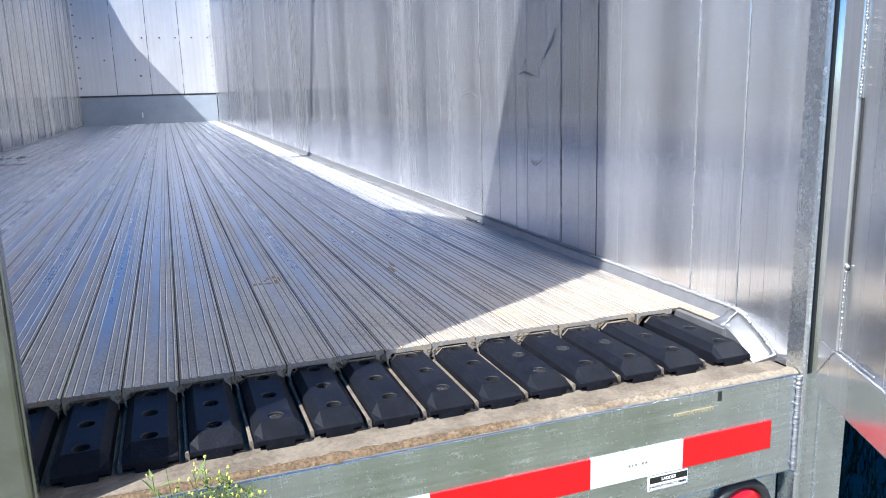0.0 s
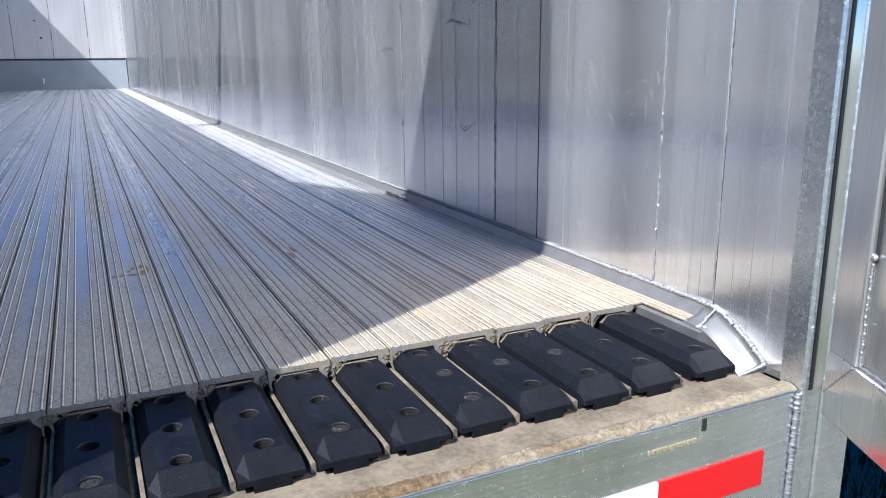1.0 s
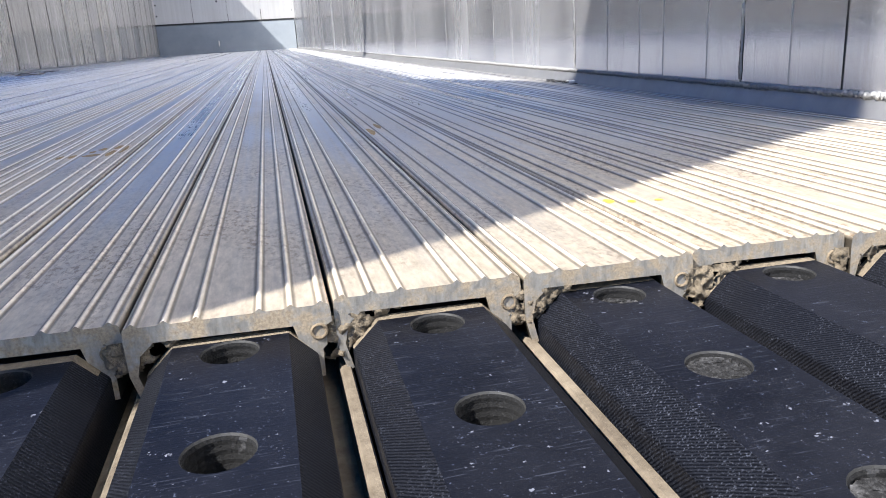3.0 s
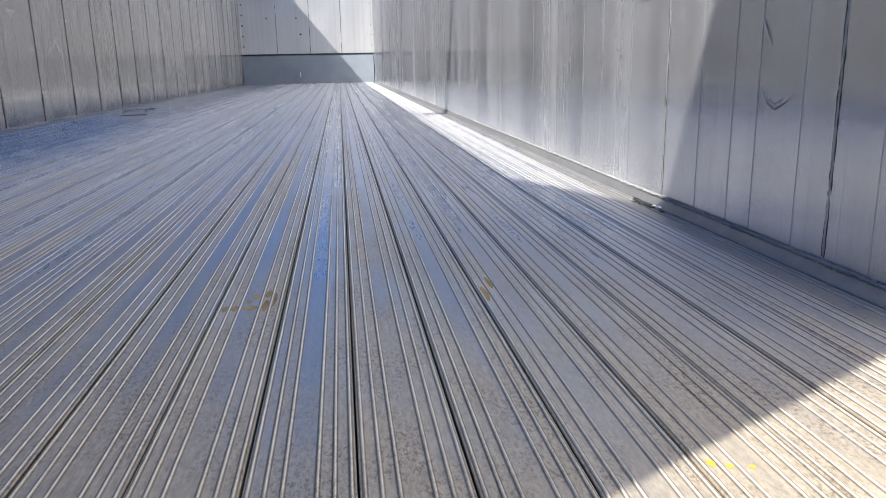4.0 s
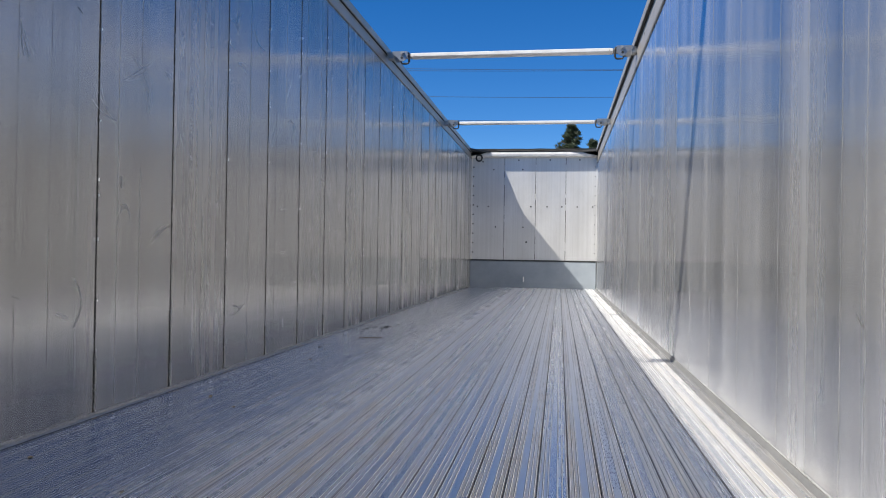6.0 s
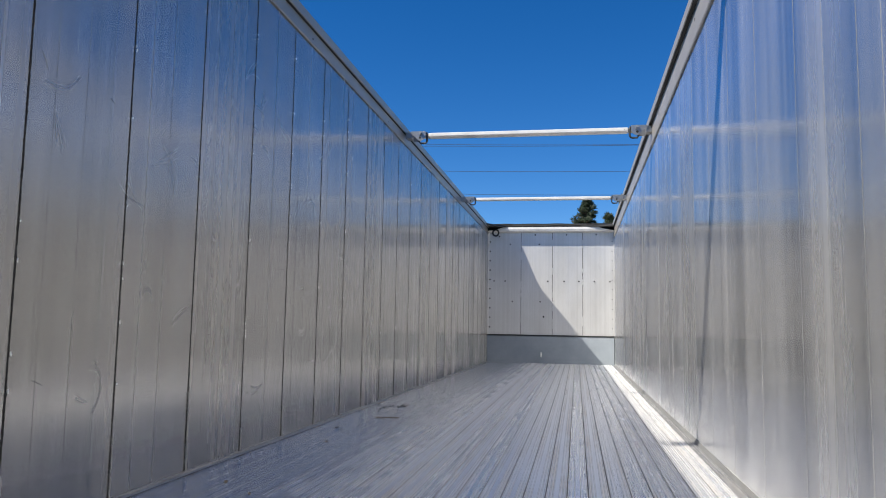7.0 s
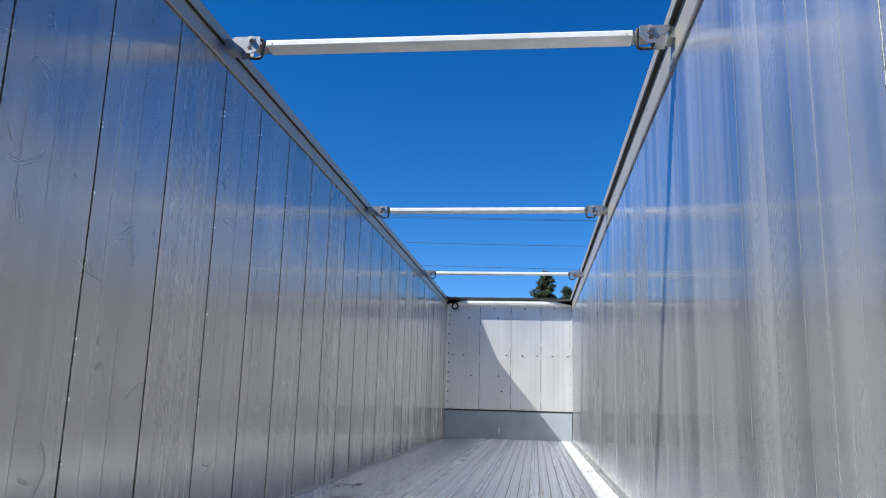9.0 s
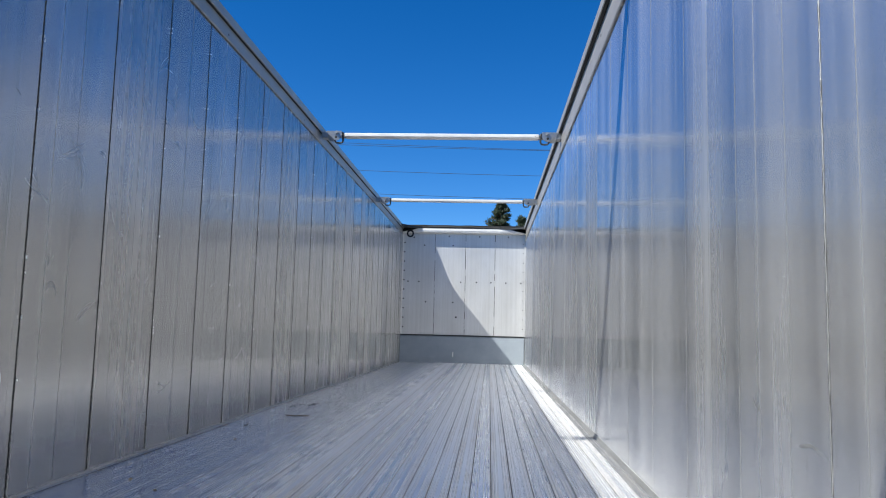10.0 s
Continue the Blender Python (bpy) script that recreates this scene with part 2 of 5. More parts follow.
M_GALV = plain_metal("galvanised_steel", 0.36, 0.38, 0.85, 90)
M_KICK = plain_metal("kick_plate_steel", 0.27, 0.40, 0.0, 1.2, (0.86, 0.97, 1.08))
M_WHITE = plain_metal("white_coated_aluminium", 0.72, 0.45, 0.1, 6, (1.0, 0.97, 0.92))
M_SEAM = plain_metal("dark_seam", 0.02, 0.7, 0.2)
M_BOLT = plain_metal("dark_rivet", 0.05, 0.5, 0.6)


def sill_metal():
    a = Mat("sill_aluminium", 0.2, 0.95)
    n = a.noise(170, (0.02, 1, 1), 5, 0.65)
    band = a.noise(7, (1, 1, 0.25), 4, 0.6)
    scuff = a.noise(60, (0.5, 1, 1), 6, 0.8)
    fine = a.noise(420, (0.05, 1, 1), 2, 0.6)
    c = a.ramp(n, [(0.3, (0.54, 0.575, 0.595)), (0.7, (0.80, 0.84, 0.86))])
    c = a.mix(a.ramp(band, [(0.35, 0.45), (0.62, 0.0)]), c, (0.42, 0.45, 0.44))
    c = a.mix(a.ramp(fine, [(0.64, 0.0), (0.72, 0.6)]), c, (0.85, 0.86, 0.86))
    s = a.math("MAXIMUM", a.ramp(scuff, [(0.58, 0.0), (0.66, 0.8)]), a.math("MULTIPLY", a.ramp(a.noise(26, (1, 1, 0.06), 5, 0.7), [(0.56, 0.0), (0.66, 0.7)]), a.ramp(a.noise(4, (1, 1, 1), 2, 0.5), [(0.45, 0.0), (0.6, 1.0)])))
    a.set("Base Color", a.mix(s, c, (0.80, 0.82, 0.82)))
    rr = a.math("ADD", 0.10, a.math("MULTIPLY", n, 0.14))
    rr = a.math("ADD", rr, a.math("MULTIPLY", band, 0.14))
    a.set("Roughness", a.math("ADD", rr, a.math("MULTIPLY", s, 0.2)))
    a.brushed((0, 0, 1), 0.7)
    a.bump(n, 0.16, 0.001)
    a.bump(scuff, 0.12, 0.001)
    return a.m


M_SILL = sill_metal()


def black_plastic():
    a = Mat("black_plastic", 0.45, 0.0)
    fleck = a.noise(640, (1, 1, 1), 4, 0.75)
    dust = a.noise(18, (1, 1, 1), 5, 0.7)
    saw = a.noise(900, (0.06, 1, 0.6), 2, 0.6)
    c = a.ramp(dust, [(0.35, (0.003, 0.0035, 0.006)), (0.75, (0.009, 0.010, 0.015))])
    c = a.mix(a.ramp(fleck, [(0.62, 0.0), (0.70, 0.8)]), c, (0.085, 0.10, 0.15))
    a.set("Base Color", c)
    dots = a.noise(210, (1, 1, 1), 3, 0.8)
    c = a.mix(a.ramp(dots, [(0.675, 0.0), (0.70, 0.85)]), c, (0.15, 0.16, 0.20))
    c = a.mix(a.ramp(saw, [(0.63, 0.0), (0.72, 0.30)]), c, (0.075, 0.085, 0.115))
    a.set("Base Color", c)
    a.b.inputs["Specular IOR Level"].default_value = 0.10
    a.set("Roughness", a.math("ADD", 0.26, a.math("MULTIPLY", dust, 0.25)))
    a.bump(saw, 0.18, 0.0005)
    a.bump(fleck, 0.15, 0.0006)
    return a.m


M_BLOCK = black_plastic()


def sawn_plastic():
    """Sawn chamfers of the blocks: fine slanting saw lines in black plastic."""
    a = Mat("sawn_black_plastic", 0.5, 0.0)
    w = a.node("TexWave", Scale=330.0, Distortion=1.5, Detail=2.0)
    w.bands_direction = "DIAGONAL"
    a.link(a.place((1, 1, 1)), w.inputs["Vector"])
    n = a.noise(1100, (1, 1, 1), 3, 0.7)
    big = a.noise(30, (1, 1, 1), 4, 0.7)
    c = a.ramp(w.outputs["Fac"], [(0.2, (0.002, 0.0024, 0.004)), (0.8, (0.009, 0.010, 0.014))])
    dots = a.noise(260, (1, 1, 1), 3, 0.8)
    c = a.mix(a.ramp(dots, [(0.70, 0.0), (0.73, 0.7)]), c, (0.10, 0.11, 0.14))
    k = a.math("MULTIPLY", a.ramp(n, [(0.56, 0.0), (0.68, 0.9)]), a.ramp(big, [(0.4, 0.2), (0.6, 1.0)]))
    a.set("Base Color", a.mix(k, c, (0.065, 0.072, 0.095)))
    a.b.inputs["Specular IOR Level"].default_value = 0.10
    a.set("Roughness", a.math("ADD", 0.34, a.math("MULTIPLY", n, 0.25)))
    a.bump(w.outputs["Fac"], 0.2, 0.0004)
    a.bump(n, 0.25, 0.0006)
    return a.m


M_SAWN = sawn_plastic()


def earthy(name, lo, hi, scale=45, bump=0.5, dist=0.004, span=(0.3, 0.7)):
    a = Mat(name, 0.92, 0.0)
    n = a.noise(scale, (1, 1, 1), 7, 0.72)
    big = a.noise(scale * 0.12, (1, 1, 1), 5, 0.6)
    a.set("Base Color", a.mix(0.5, a.ramp(n, [(span[0], lo), (span[1], hi)]), a.ramp(big, [(span[0] + 0.05, lo), (span[1] - 0.05, hi)])))
    a.bump(n, bump, dist)
    return a.m


M_WORN = plain_metal("worn_plastic_edge", 0.022, 0.6, 0.0, 900)
M_CLAY = earthy("dried_clay", (0.10, 0.08, 0.055), (0.27, 0.22, 0.155), 420, 1.0, 0.002)
M_DIRT = earthy("packed_dirt", (0.07, 0.052, 0.032), (0.28, 0.22, 0.15), 260, 0.7, 0.003)
M_DECK = earthy("dusty_deck", (0.082, 0.064, 0.045), (0.21, 0.173, 0.127), 130, 0.5, 0.002, (0.36, 0.64))


def rim_dirt():
    """Caked weld bead: brown mud, its sunlit right end painted paler in cream."""
    a = Mat("dusty_weld_rim", 0.9, 0.0)
    n = a.noise(150, (1, 1, 1), 7, 0.75)
    big = a.noise(14, (1, 1, 1), 4, 0.6)
    brown = a.ramp(n, [(0.34, (0.05, 0.03, 0.013)), (0.66, (0.24, 0.16, 0.085))])
    cream = a.ramp(n, [(0.30, (0.11, 0.08, 0.046)), (0.62, (0.34, 0.285, 0.21))])
    pos = a.node("SeparateXYZ")
    a.link(a.place(), pos.inputs[0])
    way = a.node("MapRange", From_Min=0.45, From_Max=1.15)
    a.link(pos.outputs["X"], way.inputs["Value"])
    k = a.ramp(a.math("ADD", way.outputs[0], a.math("MULTIPLY", a.math("SUBTRACT", big, 0.5), 1.6)), [(0.25, 0.0), (0.75, 1.0)])
    a.set("Base Color", a.mix(k, brown, cream))
    a.bump(n, 1.0, 0.004)
    return a.m


M_RIM = rim_dirt()


def ground_material():
    a = Mat("ground", 0.95, 0.0)
    n = a.noise(9, (1, 1, 1), 8, 0.7)
    big = a.noise(0.35, (1, 1, 1), 5, 0.6)
    grass = a.ramp(n, [(0.3, (0.04, 0.05, 0.012)), (0.7, (0.13, 0.14, 0.05))])
    gravel = a.ramp(n, [(0.3, (0.18, 0.165, 0.14)), (0.7, (0.34, 0.31, 0.265))])
    a.set("Base Color", a.mix(a.ramp(big, [(0.42, 0.0), (0.58, 1.0)]), grass, gravel))
    a.bump(n, 0.6, 0.05)
    return a.m


M_GROUND = ground_material()
M_SCRATCH = Mat("bright_scratch", 0.5, 0.6, (0.80, 0.80, 0.81)).m
M_PLUG = earthy("grey_plug", (0.003, 0.003, 0.004), (0.10, 0.10, 0.105), 520, 1.0, 0.001, (0.50, 0.66))
M_BORE = earthy("bored_plastic", (0.002, 0.0022, 0.003), (0.06, 0.06, 0.064), 620, 1.0, 0.001, (0.58, 0.70))
M_MUD = earthy("dried_mud", (0.22, 0.14, 0.06), (0.50, 0.36, 0.19), 150, 0.4, 0.001)
M_YELLOWPAINT = Mat("yellow_paint_flecks", 0.5, 0.0, (0.62, 0.38, 0.04)).m
M_RED = Mat("red_reflective_tape", 0.4, 0.0, (0.58, 0.003, 0.006)).m
M_TAPEWHITE = Mat("white_reflective_tape", 0.28, 0.0, (0.80, 0.82, 0.84)).m
M_STICKER = Mat("sticker_white", 0.35, 0.0, (0.82, 0.82, 0.80)).m
M_INK = Mat("black_ink", 0.4, 0.0, (0.012, 0.012, 0.012)).m
M_STAMP = Mat("faded_yellow_ink", 0.7, 0.0, (0.25, 0.22, 0.13)).m
M_RUBBER = plain_metal("black_rubber", 0.022, 0.6, 0.0)
M_LENS = Mat("red_lamp_lens", 0.12, 0.0, (0.45, 0.008, 0.012)).m
M_TARP = plain_metal("black_tarp", 0.02, 0.55, 0.0, 20)
M_SCUFF = plain_metal("rubbed_scuff", 0.22, 0.5, 0.5, 120)
M_SMUDGE = plain_metal("rubbed_smudge", 0.54, 0.32, 0.9, 90)
M_MARK = plain_metal("dark_scuff", 0.40, 0.45, 0.75, 120)
M_BARK = earthy("bark", (0.05, 0.035, 0.025), (0.13, 0.09, 0.06), 14, 0.8, 0.03)
M_YELLOW = Mat("yellow_petals", 0.6, 0.0, (0.48, 0.47, 0.10)).m


def leafy(name, lo, hi):
    a = Mat(name, 0.6, 0.0)
    n = a.noise(3.0, (1, 1, 1), 4, 0.6)
    i = a.node("NewGeometry").outputs["Random Per Island"]
    a.set("Base Color", a.mix(0.5, a.ramp(n, [(0.3, lo), (0.7, hi)]), a.ramp(i, [(0.0, lo), (1.0, hi)])))
    return a.m


M_NEEDLE = leafy("pine_needles", (0.012, 0.022, 0.010), (0.042, 0.065, 0.028))
M_GRASS = leafy("rank_grass", (0.012, 0.018, 0.004), (0.03, 0.04, 0.010))
M_STEM = leafy("green_stem", (0.06, 0.10, 0.02), (0.16, 0.22, 0.06))

# ---- mesh helpers ----


def part(name, bm, material, parent=None, label="", smooth=False):
    me = bpy.data.meshes.new(name)
    if smooth:
        for f in bm.faces:
            f.smooth = True
    bm.to_mesh(me)
    bm.free()
    me.materials.append(material)
    ob = new(name, me)
    ob.parent = parent
    if label:
        tagged(ob, label)
    return ob


def same(name, ob, m, parent):
    """A repeat of a piece on the same mesh."""
    o = new(name, ob.data)
    o.parent = parent
    o.matrix_basis = m
    return o


def empty(name, label="", category="", group="", kind="", at=(0, 0, 0)):
    e = new(name)
    e.location = at
    return tagged(e, label, category, group, kind)


def box(bm, lo, hi, bevel=0.0):
    vs = [bm.verts.new((x, y, z)) for z in (lo[2], hi[2]) for y in (lo[1], hi[1]) for x in (lo[0], hi[0])]
    fs = [bm.faces.new([vs[i] for i in q]) for q in ((0, 2, 3, 1), (4, 5, 7, 6), (0, 1, 5, 4), (2, 6, 7, 3), (0, 4, 6, 2), (1, 3, 7, 5))]
    if bevel:
        es = {e for f in fs for e in f.edges}
        bmesh.ops.bevel(bm, geom=list(es), offset=bevel, segments=2, profile=0.5, affect="EDGES")
    return bm


def prism(bm, outline, along, a, b):
    """Extrudes a closed outline of 2D points along an axis: x takes (y, z), y takes (x, z), z takes (x, y)."""
    def at(p, v):
        return {"x": (v, p[0], p[1]), "y": (p[0], v, p[1]), "z": (p[0], p[1], v)}[along]
    va = [bm.verts.new(at(p, a)) for p in outline]
    vb = [bm.verts.new(at(p, b)) for p in outline]
    n = len(outline)
    for i in range(n):
        bm.faces.new((va[i], va[(i + 1) % n], vb[(i + 1) % n], vb[i]))
    bm.faces.new(va[::-1])
    bm.faces.new(vb)
    bmesh.ops.recalc_face_normals(bm, faces=bm.faces[:])
    return bm


def tube(bm, points, radius, sides=8, cap=True):
    """A round tube along points; radius is a number or one for each point."""
    pts = [Vector(p) for p in points]
    rad = radius if isinstance(radius, (list, tuple)) else [radius] * len(pts)
    rings = []
    for i, p in enumerate(pts):
        d = (pts[min(i + 1, len(pts) - 1)] - pts[max(i - 1, 0)]).normalized()
        u = d.cross(Vector((0, 0, 1)) if abs(d.z) < 0.9 else Vector((0, 1, 0))).normalized()
        v = d.cross(u)
        rings.append([bm.verts.new(p + rad[i] * (math.cos(2 * math.pi * k / sides) * u + math.sin(2 * math.pi * k / sides) * v)) for k in range(sides)])
    for r0, r1 in zip(rings, rings[1:]):
        for k in range(sides):
            bm.faces.new((r0[k], r0[(k + 1) % sides], r1[(k + 1) % sides], r1[k]))
    if cap:
        bm.faces.new(rings[0][::-1])
        bm.faces.new(rings[-1])
    return bm


def weld(bm, a, b, radius=0.005, step=0.006, wander=0.0015, sides=6, rng=random):
    """A rippled weld bead from a to b, built up of overlapping scales of about one step each."""
    a, b = Vector(a), Vector(b)
    n = max(2, int((b - a).length / step))
    fine = 3 if step < 0.01 else 1
    pts, rad = [], []
    off, size = Vector((0, 0, 0)), 1.0
    for i in range(n * fine + 1):
        if i % fine == 0:
            off = Vector([rng.uniform(-wander, wander) for _ in range(3)])
            size = rng.uniform(0.85, 1.2)
        pts.append(a.lerp(b, i / (n * fine)) + off)
        rad.append(radius * size * ((0.72, 1.12, 0.98)[i % 3] if fine == 3 else (0.8, 1.15)[i % 2]))
    return tube(bm, pts, rad, sides)


def disc(bm, c, n, r, depth, sides=12):
    n = Vector(n).normalized()
    return tube(bm, [Vector(c), Vector(c) + n * depth], r, sides)


def ico():
    b = bmesh.new()
    bmesh.ops.create_icosphere(b, subdivisions=1, radius=1.0)
    b.verts.index_update()
    out = [v.co.copy() for v in b.verts], [[v.index for v in f.verts] for f in b.faces]
    b.free()
    return out


ICO_V, ICO_F = ico()


def lump(bm, c, r, rng, squash=(1, 1, 1)):
    c = Vector(c)
    vs = []
    for v in ICO_V:
        k = r * rng.uniform(0.55, 1.3)
        vs.append(bm.verts.new(c + Vector((v.x * k * squash[0], v.y * k * squash[1], v.z * k * squash[2]))))
    for f in ICO_F:
        bm.faces.new([vs[i] for i in f])


# ---- measures of the trailer, floor top at z = 0 ----
W, L, TOP = 1.25, 15.0, 2.60
GROUND = -1.30
PITCH, SLATS = 0.0889, 27
SLAT0 = 1.1425
PLANK = {1: 0.5675, -1: 0.5700}

# ---- ground ----
bm = bmesh.new()
rng = random.Random(5)
grid = [-1500, -400, -120, -40, -16, -8, -5, -3, -2, -1, 0, 1, 2, 3, 5, 8, 16, 40, 120, 400, 1500]
vv = [[bm.verts.new((x, y, GROUND + (rng.uniform(-0.04, 0.03) if abs(x) < 20 and abs(y) < 20 else 0))) for x in grid] for y in grid]
for j in range(len(grid) - 1):
    for i in range(len(grid) - 1):
        bm.faces.new((vv[j][i], vv[j][i + 1], vv[j + 1][i + 1], vv[j + 1][i]))
tagged(part("ground", bm, M_GROUND, smooth=True), "rough yard ground of gravel and short grass", "ground", kind="structure")

# ---- walls ----


def wall_panel(width, side, gap):
    """One hollow extruded wall plank, its inner face at x = 0; grooves mark the webs."""
    s = side
    pts = [(0.05 * s, gap), (0.002 * s, gap), (0, gap + 0.0015)]
    for k in (0.22, 0.40, 0.61, 0.80):
        y = width * k
        pts += [(0, y - 0.0012), (0.0003 * s, y - 0.0003), (0.0003 * s, y + 0.0003), (0, y + 0.0012)]
    pts += [(0, width - gap - 0.0015), (0.002 * s, width - gap), (0.05 * s, width - gap)]
    bm = bmesh.new()
    return prism(bm, pts, "z", -0.05, TOP)


def side_wall(name, side, first, label):
    wall = empty(name, label, "wall", kind="structure")
    pitch = PLANK[side]
    gap = 0.0012 if side > 0 else 0.003
    x = W * side
    backing = bmesh.new()
    box(backing, (min(x + 0.050 * side, x + 0.08 * side), 0.0, -0.25), (max(x + 0.050 * side, x + 0.08 * side), L + 0.08, TOP))
    part("backing", backing, M_SEAM, wall)
    base = None
    y = first
    while y < L - 0.01:
        w = min(pitch, L - y)
        if w == pitch and base:
            same("panel", base, Matrix.Translation((x, y, 0)), wall)
        else:
            ob = part("panel", wall_panel(w, side, gap), M_WALL if side > 0 else M_WALL_SHADED, wall)
            ob.matrix_basis = Matrix.Translation((x, y, 0))
            base = base or ob
        y += w
    if side < 0:
        # faint lines over the webs inside the planks
        line = band = None
        y = first
        while y < L - 0.3:
            for k in (0.235, 0.52):
                m = Matrix.Translation((x, y + pitch * k + 0.004 * math.sin(y * 7 + k * 40), 0))
                if line:
                    same("web_line", line, m, wall)
                else:
                    line = part("web_line", box(bmesh.new(), (-0.0002, -0.0004, 0.026), (0.0012, 0.0004, TOP - 0.01)), M_WEB, wall, "thin drawn line")
                    line.matrix_basis = m
            m = Matrix.Translation((x, y + pitch * 0.79, 0))
            if band:
                same("web_mark", band, m, wall)
            else:
                band = part("web_mark", box(bmesh.new(), (-0.0002, -0.006, 0.026), (0.0006, 0.006, TOP - 0.01)), M_WEB, wall, "dull band over a web")
                band.matrix_basis = m
            y += pitch
    half = 0.0007 if side > 0 else 0.0033
    y = first
    strip = None
    while y < L - 0.3:
        m = Matrix.Translation((x, y, 0))
        if strip:
            same("seam", strip, m, wall)
        else:
            a, b = sorted((-0.0006 * side, 0.012 * side))
            if side > 0:
                bm = box(bmesh.new(), (a, -half, 0.02), (b, half, TOP - 0.005))
            else:
                bm = weld(bmesh.new(), (-0.0014, 0, 0.012), (-0.0014, 0, TOP - 0.005), 0.0046, 0.012, 0.0010, 6, random.Random(12))
            strip = part("seam", bm, M_MARK if side > 0 else M_SEAM, wall, "dark grimy plank seam")
            strip.matrix_basis = m
        y += pitch
    cuts = [0.0, 0.18, first] if side > 0 else [0.0, first]
    for a, b in zip(cuts, cuts[1:]):
        ob = part("panel", wall_panel(b - a, side, gap), M_WALL if side > 0 else M_WALL_SHADED, wall)
        ob.matrix_basis = Matrix.Translation((x, a, 0))
    return wall


wall_right = side_wall("wall_right", 1, 0.32, "tall side wall of upright mill-finish aluminium planks, sunlit and scuffed")
wall_left = side_wall("wall_left", -1, 0.338, "tall side wall of upright aluminium planks with dark open seams")

# sloping base trim and its weld, both sides
for side, wall in ((1, wall_right), (-1, wall_left)):
    s = side
    bm = bmesh.new()
    h = 1.0 if s > 0 else 0.45
    prism(bm, [(s * 1.238, -0.004), (s * 1.238, 0.0015 * h), (s * 1.2388, 0.003 * h), (s * 1.2462, 0.020 * h), (s * 1.2495, 0.021 * h), (s * 1.2495, -0.004)], "y", 0.19, L - 0.02)
    part("base_trim", bm, M_BASE, wall, "sloping aluminium strip along the floor edge")
    bm = prism(bmesh.new(), [(s * 1.2085, -0.006), (s * 1.2085, -0.0005), (s * 1.2165, 0.0), (s * 1.2172, 0.0015), (s * 1.2186, 0.0015), (s * 1.2193, 0.0), (s * 1.2285, 0.0), (s * 1.2292, 0.0015), (s * 1.2306, 0.0015), (s * 1.2313, 0.0), (s * 1.2376, -0.0008), (s * 1.2376, -0.006)], "y", 0.19, L - 0.02)
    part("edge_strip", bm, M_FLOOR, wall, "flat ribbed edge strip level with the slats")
    bm = bmesh.new()
    rng = random.Random(11 + side)
    weld(bm, (s * 1.2465, 0.19, 0.0235 * h), (s * 1.2465, 4.0, 0.0235 * h), 0.0034 if s > 0 else 0.0056, 0.0032 if s > 0 else 0.009, 0.0010 if s > 0 else 0.0022, rng=rng)
    weld(bm, (s * 1.2465, 4.0, 0.0235 * h), (s * 1.2465, L - 0.05, 0.0235 * h), 0.0034 if s > 0 else 0.0060, 0.016, 0.0014 if s > 0 else 0.0024, rng=rng)
    part("weld_seam", bm, M_WELD if s > 0 else M_GREYBEAD, wall, "rippled silver weld bead" if s > 0 else "grimy grey weld bead", True)
# short beads over the foot of the left seams
rng = random.Random(71)
for k in range(1, 26):
    y, z = 0.338 + PLANK[-1] * k, 0.008
    bm = weld(bmesh.new(), (-1.2440, y, z), (-1.2440, y, z + rng.uniform(0.12, 0.36)), 0.0036, 0.009, 0.0022, 6, rng)
    part("weld_seam", bm, M_GREYBEAD, wall_left, "rough grey bead over a seam foot", True)
# pale flecks of weld along the nearer left seams
for k in range(3, 14):
    bm = bmesh.new()
    for _ in range(rng.randrange(5, 11)):
        y, z = 0.338 + PLANK[-1] * k + rng.gauss(0, 0.002), rng.uniform(0.4, 2.5)
        weld(bm, (-1.2420, y, z), (-1.2420, y, z + rng.uniform(0.004, 0.016)), 0.0022, 0.004, 0.0012, 6, rng)
    part("weld_seam", bm, M_SCRATCH, wall_left, "pale weld flecks on a seam", True)
# pale beads low on the right seams
for k in range(3, 26):
    y, z = 0.32 + PLANK[1] * k, 0.03
    bm = bmesh.new()
    while z < 1.0:
        ln = rng.uniform(0.01, 0.09)
        weld(bm, (1.2505, y + rng.gauss(0, 0.0006), z), (1.2505, y + rng.gauss(0, 0.0006), z + ln), 0.0017, 0.008, 0.0008, 6, rng)
        z += ln + rng.expovariate(9.0) * (0.8 + 2 * z)
    part("weld_seam", bm, M_WELD, wall_right, "pale broken bead on a seam", True)

# end plate where the right trim bends down to the sill
bm = bmesh.new()
quad = []
n = 14
for i in range(n + 1):
    f = i / n
    y = 0.195 - 0.127 * f
    drop = max(0.0, (f - 0.25) / 0.75) ** 1.7
    zi, zo = -0.0015 - 0.044 * drop, 0.020 - 0.058 * max(0.0, (f - 0.12) / 0.88) ** 1.5
    xi = 1.206 - 0.0095 * f
    xm = xi * 0.35 + 1.2492 * 0.65
    quad.append([bm.verts.new(p) for p in ((xi, y, -0.05), (xi, y, zi), (xm, y, zi + (zo - zi) * 0.35), (1.2492, y, zo), (1.2492, y, -0.05))])
for a, b in zip(quad, quad[1:]):
    for k in range(4):
        f = bm.faces.new((a[k], a[k + 1], b[k + 1], b[k]))
        f.smooth = k in (1, 2)
bm.faces.new(quad[0])
bm.faces.new(quad[-1][::-1])
bmesh.ops.recalc_face_normals(bm, faces=bm.faces[:])
part("trim_end", bm, M_PLATE, wall_right, "bent end plate of the base trim")
bm = bmesh.new()
rng = random.Random(3)


